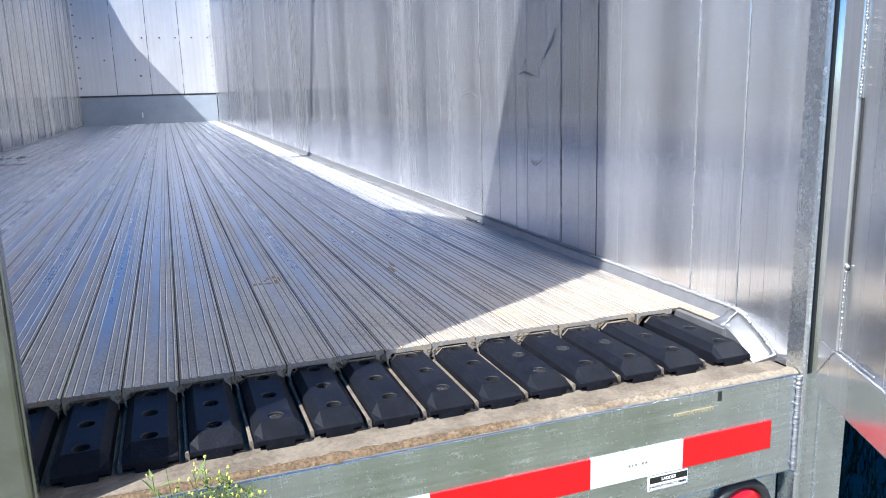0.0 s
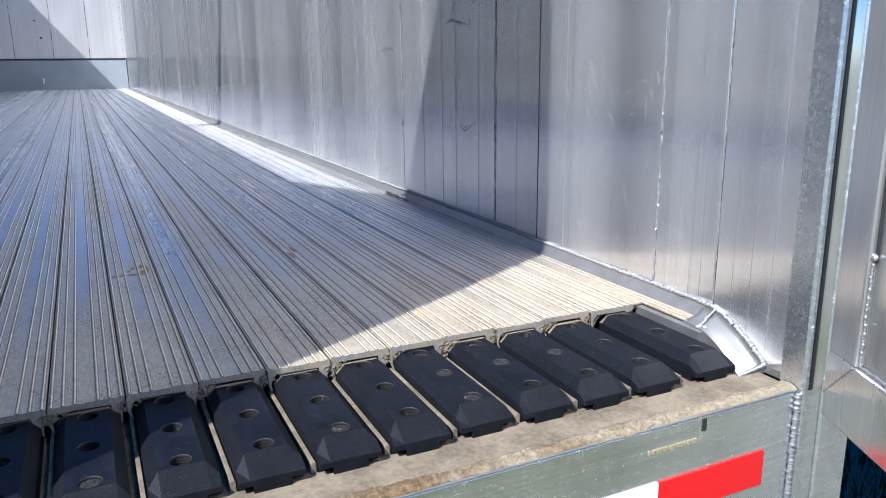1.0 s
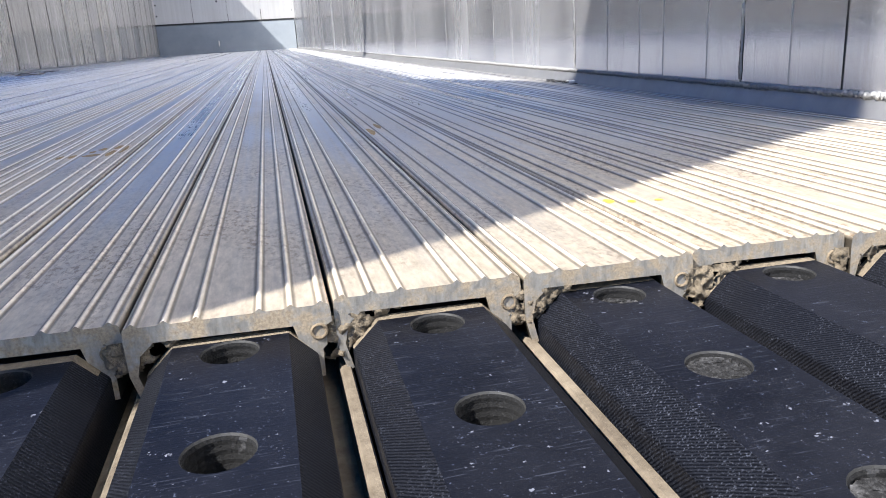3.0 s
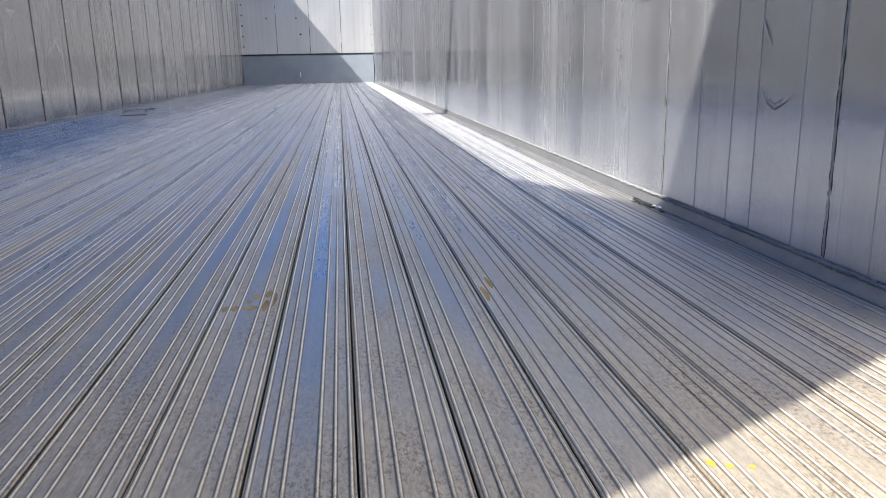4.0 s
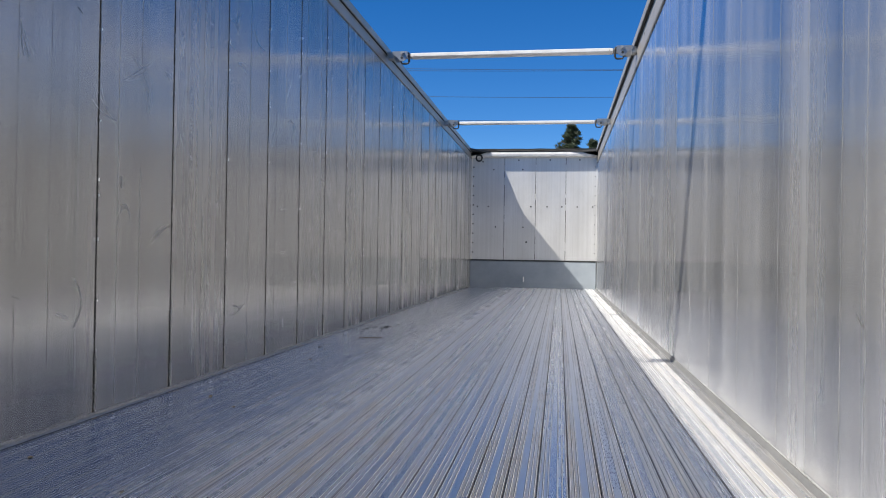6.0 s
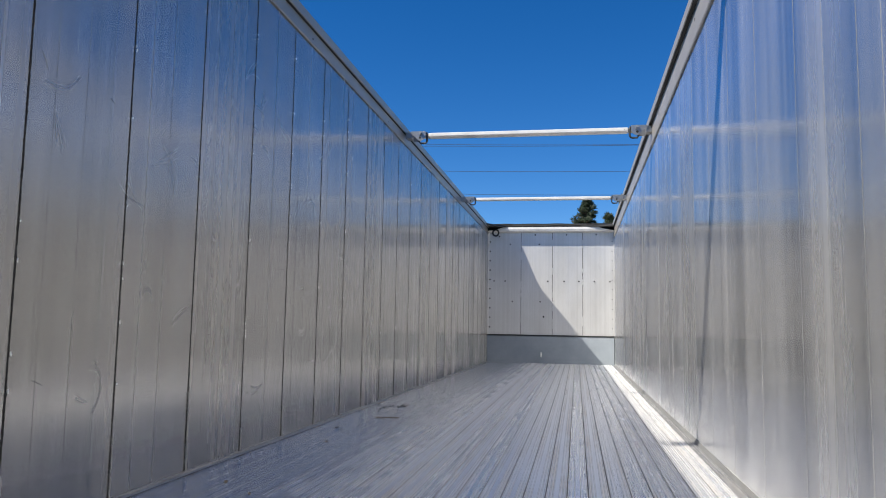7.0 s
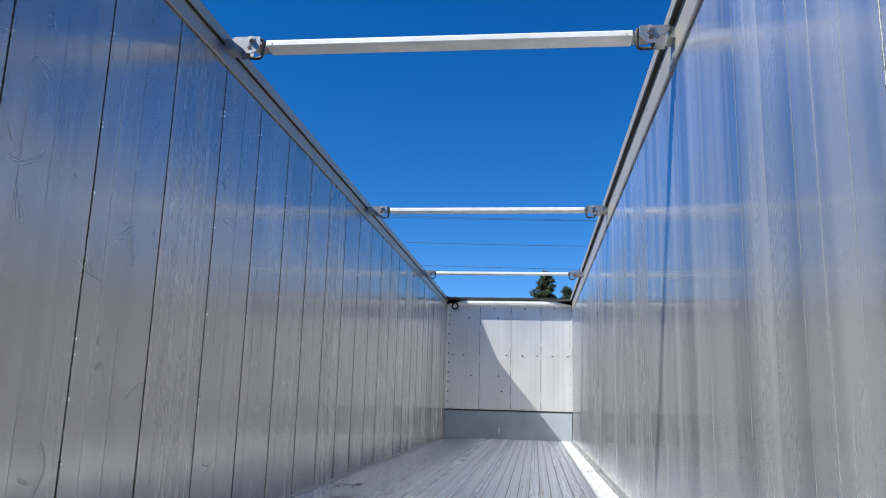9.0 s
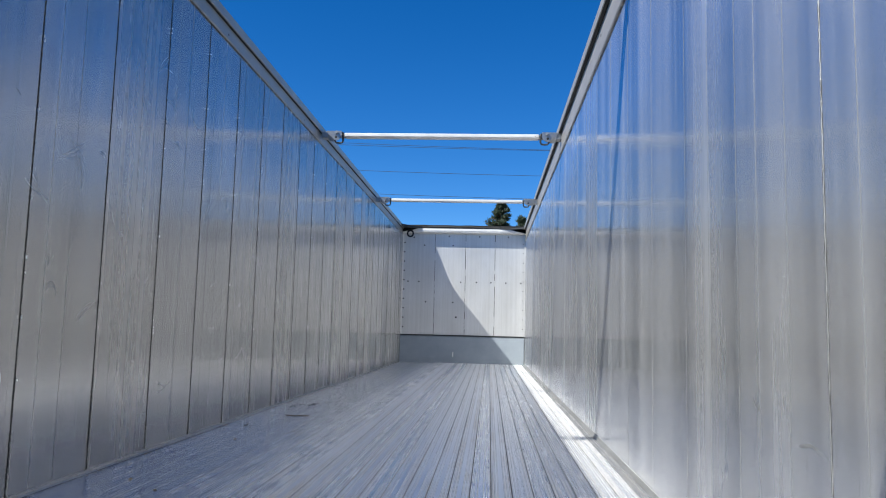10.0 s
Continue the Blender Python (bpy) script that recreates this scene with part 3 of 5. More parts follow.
def plate_edge(f):
    y = 0.195 - 0.127 * f
    return (1.2475, y, 0.020 - 0.058 * max(0.0, (f - 0.12) / 0.88) ** 1.5 + 0.001), (1.206 - 0.0095 * f, y, -0.0015 - 0.044 * max(0.0, (f - 0.25) / 0.75) ** 1.7)


for i in range(10):
    weld(bm, plate_edge(i / 10)[0], plate_edge(i / 10 + 0.1)[0], 0.0034, 0.0028, 0.0009, rng=rng)
weld(bm, plate_edge(1.0)[0], plate_edge(1.0)[1], 0.0028, 0.0030, 0.0008, rng=rng)
weld(bm, plate_edge(0.26)[1], plate_edge(0.20)[0], 0.0022, 0.005, 0.0008, rng=rng)
lump(bm, (1.208, 0.165, -0.002), 0.007, rng, (1.2, 1.2, 0.6))
lump(bm, (1.213, 0.155, -0.001), 0.005, rng, (1.2, 1.2, 0.6))
part("weld_seam", bm, M_WELD, wall_right, "thick silver weld beads", True)
part("filler_plate", box(bmesh.new(), (1.1962, 0.150, -0.05), (1.2080, 0.302, -0.0045), 0.001), M_PLATE, wall_right, "narrow plate beside the last slat")
# welded plank seams near the rear
bm = bmesh.new()
rng = random.Random(8)
weld(bm, (1.2505, 0.32, 0.03), (1.2505, 0.32, 2.5), 0.0020, 0.007, 0.0014, rng=rng)
weld(bm, (1.2503, 0.18, 0.03), (1.2503, 0.18, 2.5), 0.0012, 0.009, 0.0009, rng=rng)
part("weld_seam", bm, M_TRIM, wall_right, "upright weld bead on a plank seam", True)
bm = bmesh.new()
for y in (0.8875, 1.455):
    weld(bm, (1.2504, y, 0.03), (1.2504, y, 2.48), 0.0021, 0.007, 0.0008, rng=rng)
part("weld_seam", bm, M_TRIM, wall_right, "ragged upright weld bead", True)
for y in (0.8875, 1.455):
    for d in (-0.0034, 0.0034):
        bm = bmesh.new()
        weld(bm, (1.2503, y + d, 0.03), (1.2503, y + d, 2.48), 0.0009, 0.015, 0.0007, rng=rng)
        part("seam_edge", bm, M_SEAM, wall_right, "dark edge of a weld bead")

# ---- front wall ----
front = empty("wall_front", "front bulkhead of riveted aluminium sheets above a steel kick plate", "wall", kind="structure", at=(0, L, 0))
front.location = (0, 0, 0)
edges = [-1.25, -0.582, 0.04, 0.635, 1.25]
for a, b in zip(edges, edges[1:]):
    bm = box(bmesh.new(), (a + 0.0045, L, 0.5), (b - 0.0045, L + 0.03, 2.62), 0.002)
    part("sheet", bm, M_FRONT, front)
part("backing", box(bmesh.new(), (-1.33, L + 0.035, -0.25), (1.33, L + 0.08, 2.7)), M_SEAM, front)
bm = bmesh.new()
prism(bm, [(L - 0.055, 0.0), (L - 0.055, 0.10), (L - 0.028, 0.52), (L - 0.002, 0.54), (L - 0.002, 0.0)], "x", -1.245, 1.235)
part("kick_plate", bm, M_KICK, front, "blue-grey steel kick plate along the floor")
part("kick_plate_lip", box(bmesh.new(), (-1.24, L - 0.034, 0.536), (1.235, L - 0.003, 0.556), 0.003), M_SEAM, front, "dark lip over the kick plate")
part("latch", box(bmesh.new(), (-0.185, L - 0.075, 0.12), (-0.165, L - 0.045, 0.22), 0.004), M_WHITE, front, "small pale latch on the kick plate")
for x, m in ((-1.235, M_WHITE), (1.235, M_FRONT)):
    part("corner_post", box(bmesh.new(), (x - 0.014, L - 0.03, 0.556), (x + 0.014, L - 0.002, 2.6), 0.004), m, front, "pale corner strip")
rivet = part("rivet", disc(bmesh.new(), (0, 0, 0), (0, -1, 0), 0.019, 0.008, 10), M_BOLT, front)
rivet.matrix_basis = Matrix.Translation((-0.132, L - 0.001, 0.913))
spots = [(x, 1.62) for x in (-1.12, -0.9, -0.05, 0.27, 0.56, 0.86, 1.16)] + [(-0.75, 1.21), (-0.2, 1.21), (-0.8, 2.36), (-0.22, 2.36), (-1.02, 2.52), (-0.3, 2.55), (0.32, 2.55), (0.9, 2.55)]
spots += [(x, z / 100) for x in (-1.205, 1.205) for z in range(70, 250, 19)]
for x, z in spots:
    k = 0.45 if x > 1.2 else 0.8
    same("rivet", rivet, Matrix.Translation((x, L - 0.001, z)) @ Matrix.Diagonal((k, 1, k, 1)), front)
rng = random.Random(61)
for x in edges[1:-1]:
    bm = bmesh.new()
    z = 2.45
    while z > 0.6:
        ln = rng.uniform(0.04, 0.2)
        weld(bm, (x + rng.gauss(0, 0.003), L - 0.001, z), (x + rng.gauss(0, 0.003), L - 0.001, z - ln), 0.006, 0.02, 0.003, rng=rng)
        z -= ln + rng.uniform(0.05, 0.45)
    part("weld_seam", bm, M_FRONT, front, "ragged stitch weld over a sheet joint", True)
for i in range(18):
    same("rivet", rivet, Matrix.Translation((-1.17 + i * 0.137, L - 0.034, 0.546)) @ Matrix.Diagonal((0.6, 1, 0.6, 1)), front)
# bulged top rim with the folded tarp
bm = bmesh.new()
prism(bm, [(-1.25, 14.36), (-1.155, 14.52), (-0.834, 14.886), (0.54, 14.886), (0.94, 14.83), (1.25, 14.66), (1.25, L + 0.08), (-1.25, L + 0.08)], "z", 2.69, 2.72)
part("top_shelf", bm, M_TARP, front, "black tarp-covered shelf across the bulkhead top")
bm = bmesh.new()
prism(bm, [(14.90, 2.60), (14.868, 2.615), (14.858, 2.65), (14.862, 2.69), (L + 0.06, 2.69), (L + 0.06, 2.60)], "x", -1.24, 1.24)
part("top_rim", bm, M_WHITE, front, "pale rolled rim over the bulkhead sheets")

# ---- top rails ----
for side in (1, -1):
    s = side
    low = 2.487 if s > 0 else 2.577
    lip, foot, step, crown = (1.208, 1.240, 2.684, 2.757) if s > 0 else (1.222, 1.244, 2.676, 2.746)
    prof = [(1.252, low), (foot - 0.002, low), (foot - 0.006, low + 0.006), (foot - 0.006, low + 0.030), (foot, low + 0.034), (foot, step), (lip + 0.003, step), (lip, step + 0.003), (lip, crown - 0.006), (lip + 0.006, crown), (1.30, crown), (1.335, crown - 0.017), (1.335, low)]
    bm = prism(bmesh.new(), [(s * x, z) for x, z in prof], "y", 0.0, L + 0.06)
    rail = part("top_rail", bm, M_RAIL, None)
    tagged(rail, "long extruded aluminium top rail with an overhanging lip", "rail", kind="structure")
    bm = bmesh.new()
    weld(bm, (s * 1.240, 0.1, low - 0.002), (s * 1.240, L - 0.05, low - 0.002), 0.004, 0.02, 0.001, rng=random.Random(21))
    part("weld_seam", bm, M_WELD, rail, "fine weld line under the rail", True)
    # dark strip laid under the lip in place of its shade
    a, b = sorted((s * (lip + 0.006), s * (foot - 0.0005)))
    part("groove", box(bmesh.new(), (a, 0.01, step - 0.0045), (b, L, step - 0.0005)), M_SEAM, rail, "dark strip standing in for the shade under the rail's lip")
    bm = bmesh.new()
    for y in (0.9, 3.05, 4.62, 6.7, 8.8, 10.9):
        disc(bm, (s * foot, y, 2.615), (-s, 0, 0), 0.011, 0.001, 12)
    part("drain_hole", bm, M_SEAM, rail, "dark drilled holes")

# ---- rear frame ----
rear = empty("rear_frame", "welded aluminium rear frame with sill, posts and header", "frame", kind="structure")
bm = box(bmesh.new(), (-1.235, 0.0, -0.235), (1.235, 0.05, -0.047), 0.004)
part("sill", bm, M_SILL, rear, "smooth aluminium rear sill with scuffs")
bm = box(bmesh.new(), (-1.235, 0.024, -0.44), (1.228, 0.05, -0.2475), 0.004)
part("bumper_panel", bm, M_SILL, rear, "lower aluminium lamp panel")
part("sill_joint", box(bmesh.new(), (-1.234, 0.034, -0.2470), (1.227, 0.049, -0.2345)), M_SEAM, rear, "dark joint under the sill")
for s in (1, -1):
    bm = bmesh.new()
    out = [(s * 1.2365, 0.03), (s * 1.2365, -0.006), (s * 1.2385, -0.011), (s * 1.2415, -0.013), (s * 1.2445, -0.011), (s * 1.2460, -0.006), (s * 1.2465, 0.002), (s * 1.290, 0.002), (s * 1.292, -0.002), (s * 1.352, -0.003), (s * 1.352, 0.03)]
    prism(bm, out, "z", GROUND + 0.72, 2.72)
    part("rear_post", bm, M_SILL, rear, "upright aluminium corner post with a rounded edge")
    # black strip added for the dark gap line between post and door
    a, b = sorted((s * 1.2475, s * 1.2615))
    part("door_seal", box(bmesh.new(), (a, -0.006, -0.05), (b, 0.001, 2.6), 0.002), M_RUBBER, rear, "black strip filling the gap beside the door")
bm = bmesh.new()
weld(bm, (1.2345, -0.004, -0.05), (1.2345, -0.004, -0.232), 0.0048, 0.0042, 0.0004, 8, random.Random(4))
part("weld_seam", bm, M_TRIM, rear, "neat rippled upright weld bead", True)
part("header", box(bmesh.new(), (-1.235, -0.005, 2.60), (1.235, 0.10, 2.715), 0.004), M_RAIL, rear)
# unseen corner plate, outlined from the shadow edge it casts on wall and floor
bm = prism(bmesh.new(), [(-1.25, 0.0), (1.25, 0.0), (1.25, 0.22), (-1.0, 0.22), (-1.25, 0.80)], "z", 2.717, 2.735)
part("header_gusset", bm, M_RAIL, rear, "unseen plate over the header, shaped to cast the shadow edge")

# reflective tape, alternating
tape = empty("reflective_tape", "strip of red and white reflective safety tape on the sill", "tape")
x, red = 1.180, True
while x > -1.2:
    w = 0.1865 if red and x == 1.180 else (0.272 if red else 0.178)
    x0 = max(x - w, -1.2)
    part("tape_piece", box(bmesh.new(), (x0 + 0.0004, -0.0026, -0.178), (x - 0.0004, 0.0002, -0.126)), M_RED if red else M_TAPEWHITE, tape)
    x, red = x0, not red
bm = bmesh.new()
for i, w in enumerate((0.006, 0.004, 0.005, 0, 0.005, 0.006)):
    if w:
        box(bm, (0.886 + i * 0.0065, -0.0032, -0.154), (0.886 + i * 0.0065 + w * 0.7, -0.0024, -0.150))
part("tape_print", bm, M_MARK, tape, "tiny grey print on the white tape")

# ladder sticker
sticker = empty("warning_sticker", "small white ladder sticker with a black header on the sill", "sticker")
part("backing", box(bmesh.new(), (0.927, -0.0020, -0.2085), (1.006, 0.0003, -0.1815), 0.0008), M_STICKER, sticker, "white rounded border")
part("face", box(bmesh.new(), (0.9290, -0.0024, -0.2068), (1.0040, -0.0010, -0.1832)), M_INK, sticker, "black inner field")
part("panel", box(bmesh.new(), (0.9300, -0.0028, -0.2060), (1.0030, -0.0012, -0.1945)), M_STICKER, sticker, "white text panel")


def lettering(name, text, size, at, material, parent):
    cu = bpy.data.curves.new(name, "FONT")
    cu.body, cu.size, cu.align_x, cu.align_y, cu.extrude = text, size, "CENTER", "CENTER", 0.0003
    cu.materials.append(material)
    ob = new(name, cu)
    ob.parent = parent
    ob.matrix_basis = pose(*at, 90, 0, 0)
    return ob


lettering("letters", "LADDER", 0.0078, (0.9665, -0.0030, -0.1888), M_STICKER, sticker)
lettering("letters", "MAXIMUM CAPACITY", 0.0056, (0.9570, -0.0031, -0.2002), M_INK, sticker)
bm = bmesh.new()
for i in range(5):
    box(bm, (0.9860 + i * 0.0031, -0.0034, -0.2022), (0.9860 + i * 0.0031 + 0.0022, -0.0026, -0.1984))
part("print_bars", bm, M_INK, sticker)
bm = bmesh.new()
for i in range(14):
    box(bm, (0.975 + i * 0.0058, -0.0016, -0.083), (0.975 + i * 0.0058 + (0.0042 if i % 5 else 0.0025), 0.0003, -0.0775))
part("stamped_marks", bm, M_STAMP, rear, "faded yellow stamped marks")
# dark block added for the rusty mark on the sill edge
part("rusty_mark", box(bmesh.new(), (1.063, -0.001, -0.070), (1.070, 0.004, -0.053)), M_SEAM, rear, "small dark block for a rusty mark on the sill edge")

# tail lamp
lamp = empty("tail_lamp", "round red tail lamp in a black rubber grommet", "lamp", at=(0, 0.012, 0))
bm = bmesh.new()
ring = [(0.068, 0.0), (0.068, -0.010), (0.060, -0.016), (0.052, -0.012), (0.050, 0.0)]
vs = [[bm.verts.new((1.14 + r * math.cos(k * math.pi / 16), 0.012 + d, -0.308 + r * math.sin(k * math.pi / 16))) for r, d in ring] for k in range(32)]
for k in range(32):
    for i in range(4):
        bm.faces.new((vs[k][i], vs[k][i + 1], vs[(k + 1) % 32][i + 1], vs[(k + 1) % 32][i]))
part("grommet", bm, M_RUBBER, lamp, "black rubber ring", True)
bm = bmesh.new()
c = bm.verts.new((1.14, -0.006, -0.308))
prev = None
rings = []
for r, d in ((0.022, -0.0055), (0.04, -0.002), (0.051, 0.006)):
    rings.append([bm.verts.new((1.14 + r * math.cos(k * math.pi / 16), d, -0.308 + r * math.sin(k * math.pi / 16))) for k in range(32)])
for k in range(32):
    bm.faces.new((c, rings[0][k], rings[0][(k + 1) % 32]))
    for a, b in zip(rings, rings[1:]):
        bm.faces.new((a[k], b[k], b[(k + 1) % 32], a[(k + 1) % 32]))
part("lens", bm, M_LENS, lamp, "red domed lens", True)

# dirty weld bead along the sill's top edge
bm = bmesh.new()
rng = random.Random(2)
n, cols = 1100, 9
prev = None
for i in range(n + 1):
    x = -1.235 + 2.47 * i / n
    size = 1 + 0.25 * noise.noise(Vector((x * 9, 0, 2))) + 0.3 * noise.noise(Vector((x * 45, 1, 0)))
    ripple = 0.0005 * math.sin(x * 800 + 3 * noise.noise(Vector((x * 20, 0, 0))))
    row = []
    for k in range(cols):
        a = math.pi * (k / (cols - 1))
        r = 0.0078 * size + (ripple + 0.0022 * noise.noise(Vector((x * 110, k * 0.7, 7))) + 0.0012 * noise.noise(Vector((x * 320, k * 1.7, 3)))) * math.sin(a)
        row.append(bm.verts.new((x, 0.0135 - r * math.cos(a) * 1.6, -0.0485 + r * math.sin(a) * 0.9)))
    if prev:
        for k in range(cols - 1):
            bm.faces.new((prev[k], row[k], row[k + 1], prev[k + 1]))
    prev = row
part("bare_edge", box(bmesh.new(), (-1.232, -0.0006, -0.0492), (1.232, 0.003, -0.0466), 0.0006), M_PLATE, rear, "bright scraped edge of the sill")
part("dirt_rim", bm, M_RIM, rear, "dirt-caked brown weld bead along the sill edge", True)
# loose crumbs on the deck behind the bead
bm = bmesh.new()
for k in range(1500):
    x = rng.uniform(-1.22, 1.22)
    if noise.noise(Vector((x * 5, 0, 3))) > rng.uniform(-0.5, 0.5):
        lump(bm, (x, 0.018 + abs(rng.gauss(0, 0.014)), -0.0462), rng.uniform(0.0004, 0.0016), rng, (1.4, 1, 0.7))
tagged(part("crumbs", bm, M_DIRT, None), "fine brown dirt crumbs on the dusty deck", "dirt", kind="stuff")

bm = bmesh.new()
for k in range(70):
    x, y = 0.055 + rng.gauss(0, 0.022), 0.030 + rng.gauss(0, 0.008)
    lump(bm, (x, y, -0.0462), rng.uniform(0.002, 0.006), rng, (1.6, 1, 0.25))
tagged(part("damp_dirt", bm, M_DIRT, None), "dark damp dirt smeared on the deck", "dirt", kind="stuff")

# ---- doors ----
door_left = empty("door_1", "closed left barn door of welded aluminium", "door", kind="structure")
part("door_frame", box(bmesh.new(), (-0.06, -0.010, -0.027), (0.034, 0.036, 2.70), 0.006), M_EDGE, door_left, "dull aluminium edge tube")
part("edge_step", box(bmesh.new(), (0.0341, -0.004, -0.027), (0.0385, 0.016, 2.70), 0.0015), M_EDGE, door_left, "narrow upright step on the door edge")
part("door_skin", box(bmesh.new(), (-1.235, -0.058, -0.24), (-0.10, -0.012, 2.70), 0.003), M_DOOR, door_left)
part("door_lip", box(bmesh.new(), (-1.235, -0.008, -0.027), (-0.062, 0.03, 2.60), 0.003), M_EDGE, door_left, "inner rebate sheet")

door_right = empty("door_2", "open right barn door of welded aluminium", "door", kind="structure", at=(1.243, -0.012, 0))
door_right.rotation_euler = (0, 0, radians(-115.0))
# in the door's own axes x runs from hinge to free edge, the room-facing side is at y = 0
part("bottom_rail", box(bmesh.new(), (0.036, 0.0, -0.062), (1.22, 0.05, 0.030), 0.004), M_DOOR, door_right, "smooth bottom rail")
part("hinge_stile", box(bmesh.new(), (0.036, 0.001, 0.0302), (0.10, 0.05, 2.66), 0.004), M_DOOR, door_right, "upright hinge-side rail")
part("free_stile", box(bmesh.new(), (1.12, 0.001, 0.0302), (1.22, 0.05, 2.66), 0.004), M_DOOR, door_right, "upright free-side rail")
part("door_skin", box(bmesh.new(), (0.1015, 0.012, 0.0302), (1.1185, 0.04, 2.66)), M_DOOR, door_right, "flat aluminium door sheet")
bm = bmesh.new()
rng = random.Random(6)
weld(bm, (0.102, 0.006, 0.034), (0.102, 0.006, 0.165), 0.0021, 0.005, 0.0007, rng=rng)
weld(bm, (0.102, 0.006, 0.43), (0.102, 0.006, 0.80), 0.0021, 0.005, 0.0007, rng=rng)
weld(bm, (0.102, 0.006, 0.034), (0.22, 0.006, 0.034), 0.0019, 0.006, 0.0008, rng=rng)
weld(bm, (0.038, 0.0, -0.028), (0.100, 0.0, 0.031), 0.0016, 0.006, 0.0006, rng=rng)
lump(bm, (0.102, 0.008, 0.172), 0.006, rng)
part("weld_seam", bm, M_TRIM, door_right, "silver stitch welds", True)
bm = box(bmesh.new(), (0.1005, 0.0085, 0.165), (0.1035, 0.0115, 0.43))
part("gap", bm, M_SEAM, door_right, "dark open joint")

# ---- moving floor ----
floor = empty("floor", "moving floor of long ribbed aluminium slats, dusty near the rear", "floor", kind="structure")
HALF = 0.0438


def slat_profile():
    """Flat plate with six low ridges, hooked legs below; the left edge meets the next slat's seal."""
    top = [(-HALF, -0.005), (-HALF + 0.0004, -0.0010)]
    for c in (-0.0395, -0.0265, -0.0131, 0.0131, 0.0265, 0.0395):
        top += [(c - 0.0032, 0.0), (c - 0.0019, 0.00025), (c - 0.0008, 0.0013), (c - 0.0002, 0.0017), (c + 0.0002, 0.0017), (c + 0.0008, 0.0013), (c + 0.0019, 0.00025), (c + 0.0032, 0.0)]
    top += [(HALF - 0.0004, -0.0010), (HALF, -0.005)]
    right = [(HALF, -0.0085), (HALF - 0.003, -0.010), (HALF - 0.003, -0.019), (HALF - 0.005, -0.021), (HALF - 0.005, -0.034), (HALF - 0.009, -0.034), (HALF - 0.0095, -0.021), (HALF - 0.015, -0.016), (HALF - 0.017, -0.0085)]
    left = [(-HALF + 0.012, -0.0075), (-HALF + 0.006, -0.013), (-HALF + 0.004, -0.022), (-HALF + 0.007, -0.034), (-HALF + 0.004, -0.035), (-HALF + 0.0005, -0.022)]
    return top + right + left


rng = random.Random(14)
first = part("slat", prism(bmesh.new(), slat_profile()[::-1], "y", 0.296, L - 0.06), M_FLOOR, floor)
first.data.materials.append(M_CUT)
for f in first.data.polygons:
    f.material_index = int(abs(f.normal.y) > 0.9)
bm = bmesh.new()
vs = [[bm.verts.new((HALF - 0.0060 + r * math.cos(k * math.pi / 8), y, -0.0125 + r * math.sin(k * math.pi / 8))) for r, y in ((0.0040, 0.40), (0.0040, 0.2958), (0.0034, 0.2950), (0.0026, 0.2956), (0.0014, 0.2995))] for k in range(16)]
for k in range(16):
    for i in range(4):
        bm.faces.new((vs[k][i], vs[k][i + 1], vs[(k + 1) % 16][i + 1], vs[(k + 1) % 16][i]))
seal = part("side_seal", bm, M_DIRT, first, "ring end of the slat's side seal", True)
spots = []
for i in range(SLATS):
    x = SLAT0 - PITCH * i
    m = Matrix.Translation((x, rng.uniform(-0.004, 0.004), rng.uniform(-0.0008, 0.0008)))
    if i == 0:
        first.matrix_basis = m
        edge = part("edge_slat", prism(bmesh.new(), [(HALF + 0.0006, 0.0), (HALF + 0.0006, -0.008), (HALF + 0.0215, -0.008), (HALF + 0.0215, 0.0)], "y", 0.298, L - 0.06), M_FLOOR, floor)
        edge.matrix_basis = m
    else:
        s = same("slat", first, m, floor)
        same("side_seal", seal, Matrix(), s)
bm = box(bmesh.new(), (-1.235, 0.0105, -0.075), (1.235, L, -0.0458))
part("sub_deck", bm, M_DECK, floor, "dusty deck plate under the slats")

# dusty guide lips along the foot of each block
strip0 = None
for i in range(SLATS):
    m = Matrix.Translation((SLAT0 - PITCH * i - 0.0375, 0, 0))
    if strip0 is None:
        bm = prism(bmesh.new(), [(-0.0066, -0.0468), (-0.0062, -0.0345), (-0.0050, -0.0330), (-0.0012, -0.0328), (-0.0004, -0.0338), (-0.0004, -0.0468)], "y", 0.086, 0.9)
        strip0 = part("guide_strip", bm, M_DECK, floor)
        strip0.matrix_basis = m
    else:
        same("guide_strip", strip0, m, floor)

# black wear blocks under the slat ends


